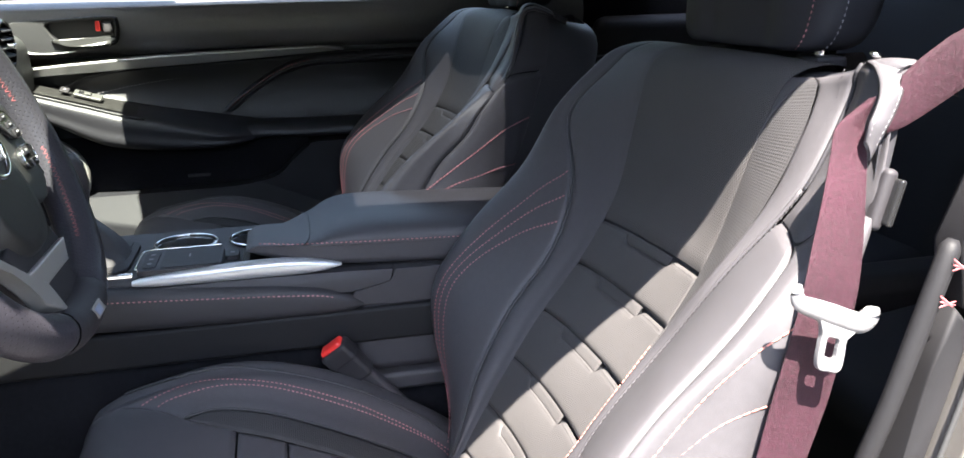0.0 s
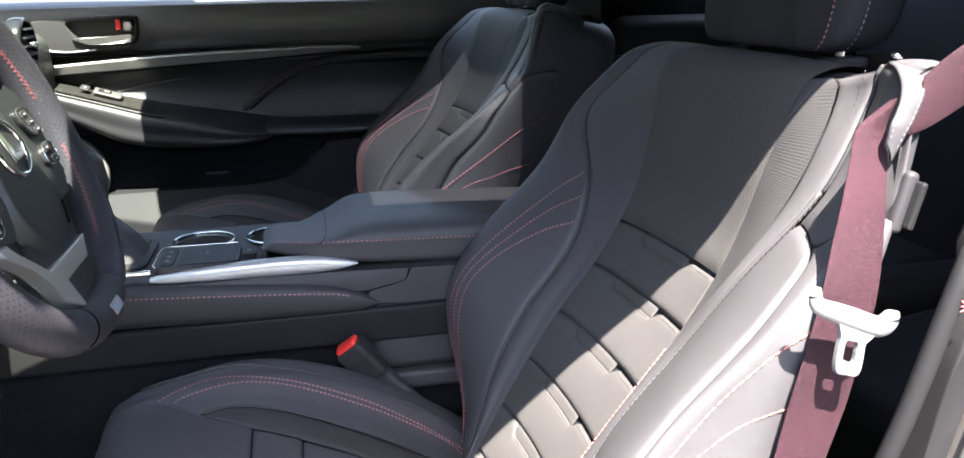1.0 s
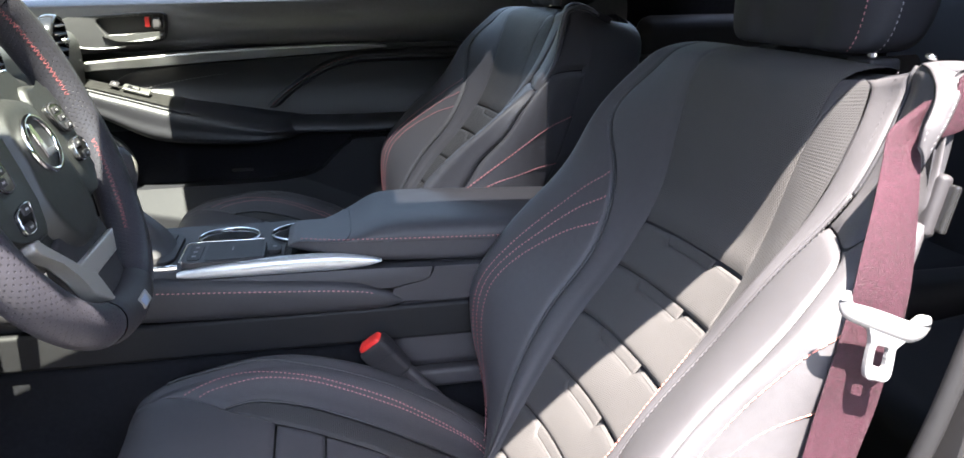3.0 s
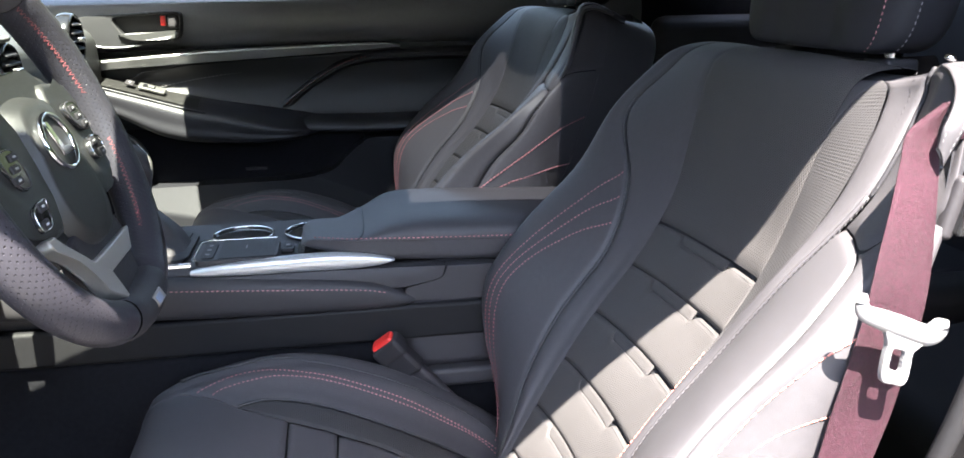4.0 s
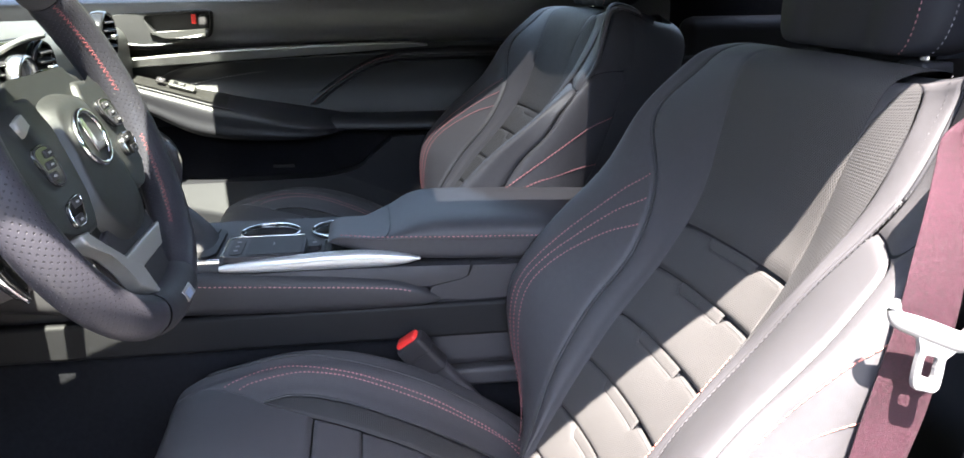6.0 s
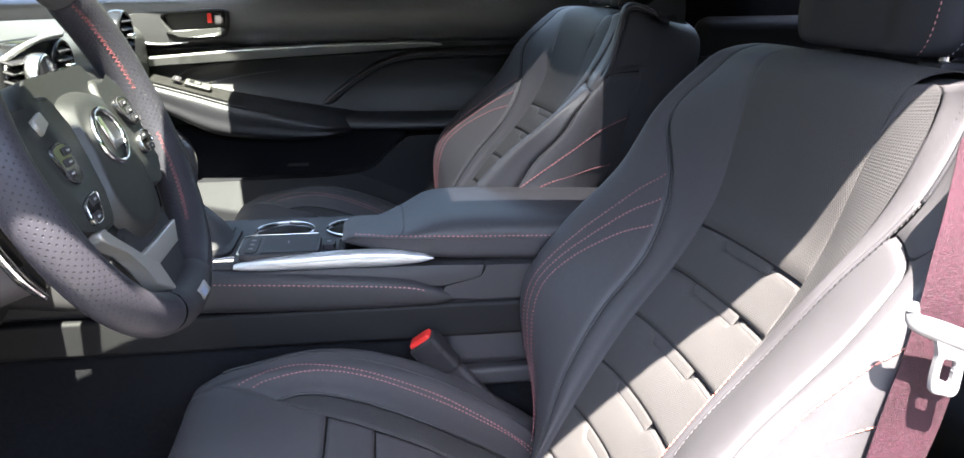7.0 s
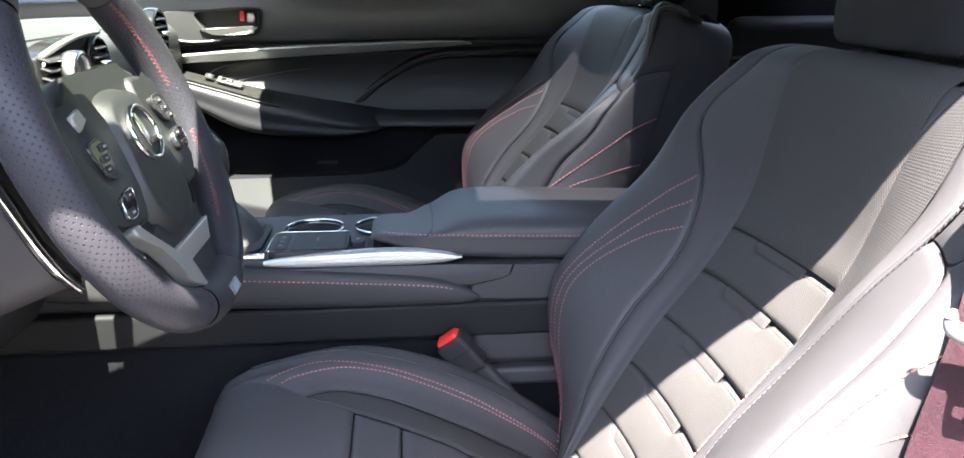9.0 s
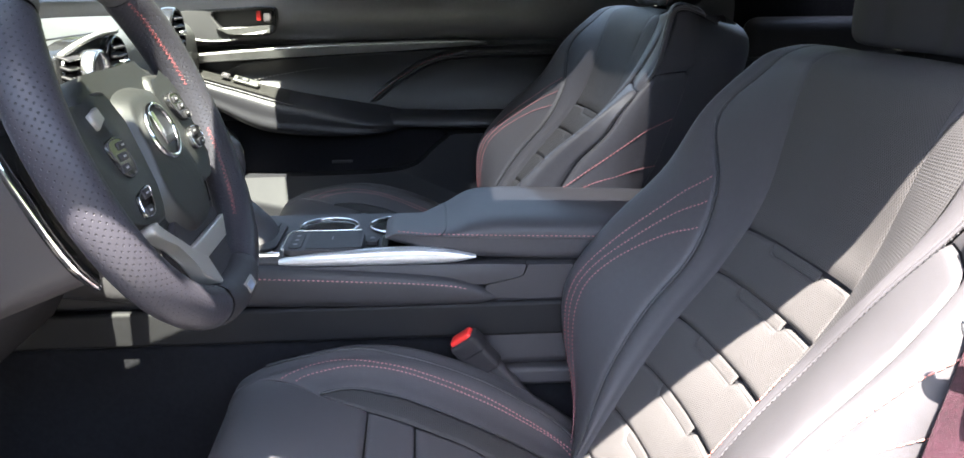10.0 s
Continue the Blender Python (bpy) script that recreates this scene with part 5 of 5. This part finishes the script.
HUB_HALF = [(0.0, 0.041), (0.034, 0.036), (0.046, 0.018), (0.047, -0.012), (0.056, -0.046), (0.050, -0.075), (0.030, -0.094), (0.0, -0.100)]
HUB = loop(HUB_HALF + [(-x, y) for x, y in HUB_HALF[-2:0:-1]], 4)
BADGE_GREY = material("pale_print", (0.30, 0.30, 0.31), 0.6, vary=0.1)
HUB_SKIN = material("hub_skin", (0.0125, 0.0130, 0.0130), 0.5, grain=0.3, scale=1300, vary=0.1)
hub = part("hub_cover", local(dome(HUB, 0.010, 0.004, 0.016)), HUB_SKIN, wheel, "soft dark airbag cover")
part("hub_base", local(slab(loop([(-0.088, 0.050), (0.0, 0.056), (0.088, 0.050), (0.095, 0.0), (0.070, -0.06), (0.045, -0.095), (-0.045, -0.095), (-0.070, -0.06), (-0.095, 0.0)], 5), "z", -0.060, 0.000, 0.012, 3)), HUB_SKIN, wheel)
emblem = part("emblem_ring", local(ring((0.0, -0.006, 0.0148), Matrix(), 0.0205, 0.0255, 0.0026, 44, sx=1.2)), BRIGHT, hub, "chrome oval emblem ring")
part("emblem_plate", local(slab([(0.0265 * math.cos(a * 0.2618), -0.006 + 0.0215 * math.sin(a * 0.2618)) for a in range(24)], "z", 0.010, 0.0138, 0)), PIPING, emblem)
part("emblem_bar", local(slab([(-0.012, 0.012), (-0.005, 0.012), (0.000, -0.012), (0.020, -0.012), (0.020, -0.018), (-0.006, -0.018)], "z", 0.0138, 0.0165, 0.001)), BRIGHT, emblem)
for sg in (-1, 1):
    reach, deep = (0.152, 0.008) if sg < 0 else (0.112, 0.006)
    spoke = part("spoke", local(slab(loop([(sg * 0.050, 0.034), (sg * 0.09, 0.036), (sg * reach, 0.030), (sg * reach, -0.035), (sg * min(reach, 0.125), -0.052), (sg * 0.095, -0.062), (sg * 0.055, -0.060)], 4), "z", -0.020, deep, 0.006, 3)), HUB_SKIN, wheel)
    if sg > 0:
        part("spoke_root", local(slab(loop([(0.10, 0.036), (0.150, 0.030), (0.154, -0.035), (0.13, -0.052), (0.10, -0.058)], 4), "z", -0.030, -0.012, 0.006, 3)), PLASTIC, wheel)
    upper = [(-0.106, 0.0044), (-0.0813, 0.0059), (-0.0759, -0.0043), (-0.0776, -0.0245), (-0.0954, -0.0242), (-0.1045, -0.0106)] if sg < 0 else [(0.067, 0.0184), (0.092, 0.018), (0.104, 0.0005), (0.103, -0.009), (0.0805, -0.007), (0.0666, 0.006)]
    lower = [(-0.0987, -0.0386), (-0.0732, -0.036), (-0.0762, -0.0458), (-0.0852, -0.0564), (-0.1039, -0.056), (-0.1049, -0.0455)] if sg < 0 else [(0.080, -0.0163), (0.106, -0.0178), (0.106, -0.0327), (0.082, -0.0371), (0.0724, -0.030)]
    for outline, keys in ((upper, 3), (lower, 2)):
        cx, cy = sum(p[0] for p in outline) / len(outline), sum(p[1] for p in outline) / len(outline)
        pod = part("button_pod", local(slab(loop(outline, 4), "z", 0.004, 0.0105, 0.002)), GLOSS, spoke, "glossy black switch pod")
        ring_line = [(cx + (x - cx) * 0.92, cy + (y - cy) * 0.92) for x, y in loop(outline, 4)]
        part("pod_edge", local(tube(spline([Vector((x, y, 0.0105)) for x, y in ring_line + ring_line[:1]]), 0.0006, 60, 5)), BRIGHT if keys == 2 else PLASTIC_SOFT, pod)
        for k in range(keys):
            f = (k + 0.5) / keys - 0.5
            bx, by = cx - 0.003 * f * 6 * (1 if sg < 0 else -1), cy - 0.024 * f
            part("button", local(box(bx, by, 0.0105, 0.014, 0.0062 if keys == 3 else 0.0075, 0.003, 0.0013)), PLASTIC, pod)
            part("button_mark", local(box(bx, by, 0.0122, 0.0045, 0.0016, 0.0006, 0)), BADGE_GREY, pod)
    if sg < 0:
        part("spoke_cap", local(slab([(sg * 0.110, 0.027), (sg * 0.092, 0.031), (sg * 0.088, 0.021), (sg * 0.104, 0.015)], "z", 0.002, 0.012, 0.002)), SILVER, spoke, "small silver spoke cap")
    # silver blades of the lower spoke
    blade_line = ((0.111, -0.062), (0.097, -0.062), (0.092, -0.073), (0.073, -0.086), (0.054, -0.102), (0.036, -0.113), (0.030, -0.139), (0.036, -0.140), (0.063, -0.123), (0.068, -0.104), (0.082, -0.086), (0.109, -0.071)) if sg < 0 else ((0.054, -0.102), (0.036, -0.113), (0.030, -0.139), (0.036, -0.140), (0.060, -0.123), (0.062, -0.108))
    part("silver_trim", local(slab([(sg * a, b) for a, b in blade_line], "z", *((0.0, 0.0125) if sg < 0 else (-0.020, -0.008)), 0.002, 2)), SILVER, wheel, "satin silver spoke blade")
    part("paddle", local(slab(loop([(sg * 0.080, 0.05), (sg * 0.13, 0.062), (sg * 0.150, 0.045), (sg * 0.148, -0.01), (sg * 0.138, -0.06), (sg * 0.12, -0.085), (sg * 0.105, -0.04)], 4), "z", -0.046, -0.036, 0.003)), GLOSS, wheel, "shift paddle")
    part("paddle_edge", local(tube([(sg * 0.148, 0.05, -0.040), (sg * 0.153, 0.02, -0.040), (sg * 0.150, -0.01, -0.040), (sg * 0.140, -0.058, -0.040), (sg * 0.121, -0.088, -0.040)], 0.0022, 24, 8)), BRIGHT, wheel)
part("spoke_plate", local(slab([(-0.056, -0.099), (0.056, -0.099), (0.036, -0.116), (-0.036, -0.116)], "z", 0.0, 0.010, 0.002)), SILVER, wheel, "satin metal plate below the hub")
part("lower_spoke", local(slab(loop([(-0.055, -0.075), (0.055, -0.075), (0.048, -0.105), (0.040, -0.15), (-0.040, -0.15), (-0.048, -0.105)], 4), "z", -0.014, 0.004, 0.006)), PLASTIC, wheel)
badge = part("badge", local(slab([(-0.014, -0.153), (0.012, -0.153), (0.016, -0.164), (-0.010, -0.164)], "z", 0.0165, 0.0215, 0.0008)), SILVER, wheel, "small bright badge")
part("badge_face", local(slab([(-0.011, -0.155), (0.004, -0.155), (0.006, -0.162), (-0.008, -0.162)], "z", 0.0216, 0.0222, 0)), material("badge_blue", (0.20, 0.25, 0.36), 0.3), badge)
column = thing("steering_column", *WC, "dark steering column cover behind the wheel", "steering column")
part("cover", local(slab(loop([(-0.080, 0.040), (0.0, 0.058), (0.088, 0.042), (0.082, -0.05), (0.060, -0.088), (0.0, -0.10), (-0.060, -0.088), (-0.075, -0.05)], 5), "z", -0.30, -0.048, 0.012, 3)), PLASTIC_SOFT, column)
part("cover_seam", local(tube([(-0.076, -0.03, -0.28), (-0.076, -0.03, -0.16), (-0.076, -0.03, -0.055)], 0.001, 10, 6)), PIPING, column)
for sg in (-1, 1):
    stalk = part("stalk", local(tube([(sg * 0.07, 0.0, -0.145), (sg * 0.12, 0.005, -0.135), (sg * 0.165, 0.012, -0.125)], lambda t: 0.009 + 0.004 * t, 14, 10)), PLASTIC, column)
    part("stalk_tip", local(box(sg * 0.17, 0.013, -0.123, 0.02, 0.024, 0.02, 0.005)), GLOSS, stalk)

# ---- belt ----
belt = thing("seat_belt", 0.34, 0.44, 0.40, "wine-red seat belt webbing hanging beside the driver's seat", "seat belt")
WEAVE = material("woven_belt", (0.0046, 0.0010, 0.0020), 0.6, grain=1.0, scale=1300, kind="cells", vary=0.35, spec=0.18, wear=(0.036, 0.0096, 0.0180), fine=560, sheen=0.02)


EDGE_FRONT = [(0.3705, 0.462, 0.9448), (0.3466, 0.4588, 0.9287), (0.3402, 0.4535, 0.9121), (0.3336, 0.4469, 0.8939), (0.3273, 0.4415, 0.8755), (0.3206, 0.436, 0.8573), (0.3148, 0.431, 0.839), (0.3099, 0.4281, 0.8198), (0.3042, 0.4259, 0.8003), (0.2982, 0.424, 0.7804), (0.293, 0.4233, 0.7597), (0.2882, 0.4226, 0.7385), (0.2841, 0.422, 0.7191), (0.2790, 0.422, 0.697), (0.2738, 0.423, 0.674), (0.262, 0.424, 0.62), (0.246, 0.425, 0.54), (0.222, 0.426, 0.42)]
EDGE_REAR = [(0.3715, 0.456, 0.947), (0.3671, 0.4588, 0.9275), (0.3666, 0.4535, 0.9104), (0.3635, 0.4469, 0.8916), (0.3608, 0.4415, 0.8727), (0.3576, 0.436, 0.8539), (0.354, 0.431, 0.8349), (0.3502, 0.4281, 0.8152), (0.345, 0.4259, 0.7953), (0.3391, 0.424, 0.775), (0.3342, 0.4233, 0.7538), (0.3277, 0.4226, 0.7324), (0.3215, 0.422, 0.713), (0.3158, 0.422, 0.691), (0.3100, 0.423, 0.668), (0.298, 0.424, 0.614), (0.283, 0.425, 0.534), (0.260, 0.426, 0.414)]


def band(front, rear, n=90, m=8, thick=0.0012):
    """A woven band between its two edges, slightly domed, with thickness."""
    f, r = spline([Vector(p) for p in front]), spline([Vector(p) for p in rear])
    bm = bmesh.new()
    rows = []
    for i in range(n + 1):
        a, b = f(i / n), r(i / n)
        out = Vector((-0.25, -0.96, 0.1))
        face = [a.lerp(b, k / m) + out * (0.0012 * math.sin(math.pi * k / m)) for k in range(m + 1)]
        rows.append([bm.verts.new(p) for p in face] + [bm.verts.new(p - out * thick) for p in reversed(face)])
    k = len(rows[0])
    for a, b in zip(rows, rows[1:]):
        for j in range(k):
            bm.faces.new((a[j], b[j], b[(j + 1) % k], a[(j + 1) % k]))
    return bm


part("webbing", band(EDGE_FRONT, EDGE_REAR), WEAVE, belt)
part("upper_webbing", band([(0.3781, 0.452, 0.9233), (0.3932, 0.45, 0.929), (0.4226, 0.449, 0.9459), (0.4299, 0.449, 0.95), (0.5, 0.449, 0.98), (0.62, 0.45, 1.035)],
                           [(0.3854, 0.452, 0.9601), (0.3963, 0.45, 0.9708), (0.4163, 0.449, 0.9845), (0.4236, 0.449, 0.9876), (0.49, 0.449, 1.022), (0.61, 0.45, 1.075)], 50), WEAVE, belt)
tongue = part("tongue", tube([(0.2928, 0.406, 0.8450), (0.2915, 0.406, 0.8385), (0.2950, 0.406, 0.8325), (0.306, 0.406, 0.8275), (0.320, 0.406, 0.8215), (0.333, 0.406, 0.8160), (0.3400, 0.406, 0.8150), (0.3436, 0.406, 0.8190), (0.3428, 0.406, 0.8245)],
                              lambda k: (0.0038 + 0.0030 * smooth01(k / 0.5)) * (1.0 - 0.55 * smooth01((abs(k - 0.5) - 0.44) / 0.06)), 60, 14, flat=0.7), TONGUE, belt, "pale moulded latch plate")
LOOP_OUT = loop([(0.306, 0.8245), (0.3097, 0.814), (0.3088, 0.803), (0.3083, 0.792), (0.3105, 0.7872), (0.3165, 0.7855), (0.3225, 0.7838), (0.3262, 0.7868), (0.3275, 0.797), (0.3285, 0.8065), (0.3365, 0.8125), (0.321, 0.8190)], 4)
LOOP_IN = loop([(0.3142, 0.8085), (0.3134, 0.802), (0.3132, 0.7965), (0.3170, 0.7942), (0.3208, 0.7932), (0.3216, 0.800), (0.3220, 0.8060), (0.318, 0.8078)], 3)
part("latch_loop", plate_with_opening(LOOP_OUT, LOOP_IN, 0.403, 0.407, soft=0.0012), TONGUE, tongue)

guide = thing("belt_guide", 0.36, 0.44, 0.94, "pale-lit leather belt guide strap on the seat shoulder", "belt guide")
STRAP_L = spline([Vector(p) for p in ((0.3961, 0.5, 0.9651), (0.3852, 0.478, 0.9633), (0.376, 0.46, 0.9563), (0.369, 0.45, 0.9478), (0.3638, 0.446, 0.9396), (0.3593, 0.444, 0.9322), (0.3589, 0.446, 0.92))])
STRAP_R = spline([Vector(p) for p in ((0.4059, 0.5, 0.9662), (0.3999, 0.478, 0.9643), (0.3922, 0.46, 0.9593), (0.3858, 0.45, 0.9498), (0.3775, 0.446, 0.9347), (0.371, 0.444, 0.9253), (0.3638, 0.446, 0.9073))])


def strap_at(u, v, lift=0.0):
    """The guide strap across (u) and along (v), slightly domed."""
    p = STRAP_L(v).lerp(STRAP_R(v), u)
    return p + Vector((0.1, -0.8, 0.55)) * (lift + 0.0016 * math.sin(math.pi * u))


bm = bmesh.new()
rows = []
for i in range(41):
    v = i / 40
    rows.append([bm.verts.new(strap_at(k / 8, v)) for k in range(9)] + [bm.verts.new(strap_at(1 - k / 8, v, -0.0026)) for k in range(9)])
for a, b in zip(rows, rows[1:]):
    for k in range(18):
        bm.faces.new((a[k], b[k], b[(k + 1) % 18], a[(k + 1) % 18]))
strap_part = part("strap", bm, LEATHER, guide)
for u in (0.16, 0.84):
    part("stitching", dashes(lambda k, u=u: strap_at(u, k), 0.12, 0.95, 0.0018, 0.0022, 0.0003, lambda k: Vector((0.1, -0.8, 0.5)).normalized()), STITCH_GREY, strap_part)
part("snap", moved(ring((0, 0, 0), Matrix(), 0.0, 0.0042, 0.002, 20), Matrix.Translation((0.3992, 0.497, 0.9692)) @ Euler((0.3, 0.2, 0)).to_matrix().to_4x4()), BRIGHT, guide, "chrome snap button")
lev = thing("seat_lever", 0.38, 0.45, 0.87, "black plastic fold lever on the seat shoulder", "seat lever")
part("lever_base", box(0.3775, 0.450, 0.880, 0.010, 0.012, 0.042, 0.004, turn=(0, 14, 0)), PLASTIC, lev)
part("lever_handle", box(0.3815, 0.442, 0.879, 0.005, 0.009, 0.032, 0.002, turn=(0, 14, 0)), GLOSS, lev)

# ---- door pillar at the driver's opening ----
pillar = thing("door_pillar", 0.40, 0.39, 0.3, "grey door pillar trim with rubber seal and striker", "pillar", kind="structure")
part("soft_edge", tube([(0.330, 0.408, 0.60), (0.348, 0.405, 0.700), (0.362, 0.40, 0.760), (0.381, 0.398, 0.835), (0.392, 0.40, 0.866)], lambda t: 0.0066 * min(1.0, 12 * (1.04 - t)), 30, 10), PILLAR_TRIM, pillar, "soft rounded trim edge")
bm = bmesh.new()
for z0 in (0.830, 0.853):
    for k in (-1, 0, 1):
        dashes(lambda q, z0=z0, k=k: Vector((0.366 + (z0 - 0.78) * 0.26 + 0.014 * q, 0.391 - 0.002 * math.sin(3.14 * q), z0 + 0.004 * k * (1 - 2 * q) - 0.004 * q)), 0, 1, 0.012, 0.0006, 0.0008, lambda q: Vector((0, -1, 0)), bm)
part("red_stitching", bm, STITCH_RED, pillar)
part("pillar_plate", slab([(0.345, 0.60), (0.372, 0.715), (0.386, 0.780), (0.398, 0.822), (0.413, 0.806), (0.400, 0.760), (0.382, 0.690), (0.362, 0.60)], "y", 0.395, 0.42, 0.004), PILLAR_TRIM, pillar)
part("upper_plate", slab([(0.400, 0.824), (0.394, 0.862), (0.41, 0.90), (0.45, 0.98), (0.47, 0.98), (0.43, 0.86), (0.414, 0.810)], "y", 0.392, 0.42, 0.004), PILLAR_TRIM, pillar)
part("jamb", slab([(0.366, 0.60), (0.384, 0.690), (0.402, 0.760), (0.418, 0.818), (0.46, 0.95), (0.50, 0.95), (0.455, 0.80), (0.43, 0.70), (0.41, 0.60)], "y", 0.372, 0.41, 0.006), PAINT, pillar)
part("seal", tube([(0.364, 0.385, 0.60), (0.383, 0.385, 0.690), (0.401, 0.385, 0.760), (0.417, 0.385, 0.818), (0.459, 0.385, 0.95)], 0.0022, 24, 6), RUBBER, pillar)
st = part("striker", moved(ring((0, 0, 0), Matrix(), 0.006, 0.014, 0.006, 24), Matrix.Translation((0.412, 0.362, 0.735)) @ DM), SILVER, pillar, "metal door striker")
part("striker_bolt", box(0.412, 0.362, 0.735, 0.010, 0.016, 0.010, 0.002), SILVER, st)
part("pillar_post", box(0.585, 0.443, 0.70, 0.29, 0.016, 1.0, 0.004), CARPET, pillar)

# ---- rear bench ----
bench = thing("rear_seat", 1.05, MID, 0.3, "black leather rear bench in shadow", "rear seat")
for cy in (0.78, 1.38):
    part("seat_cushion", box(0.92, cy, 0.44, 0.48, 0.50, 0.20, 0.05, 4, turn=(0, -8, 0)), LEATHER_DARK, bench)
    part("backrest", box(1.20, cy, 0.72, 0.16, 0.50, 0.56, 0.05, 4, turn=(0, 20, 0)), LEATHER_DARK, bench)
part("centre_divider", box(0.98, MID, 0.46, 0.5, 0.10, 0.22, 0.03), PLASTIC, bench)
part("parcel_shelf", box(1.40, MID, 0.93, 0.25, 1.3, 0.03, 0.01), CARPET, bench)
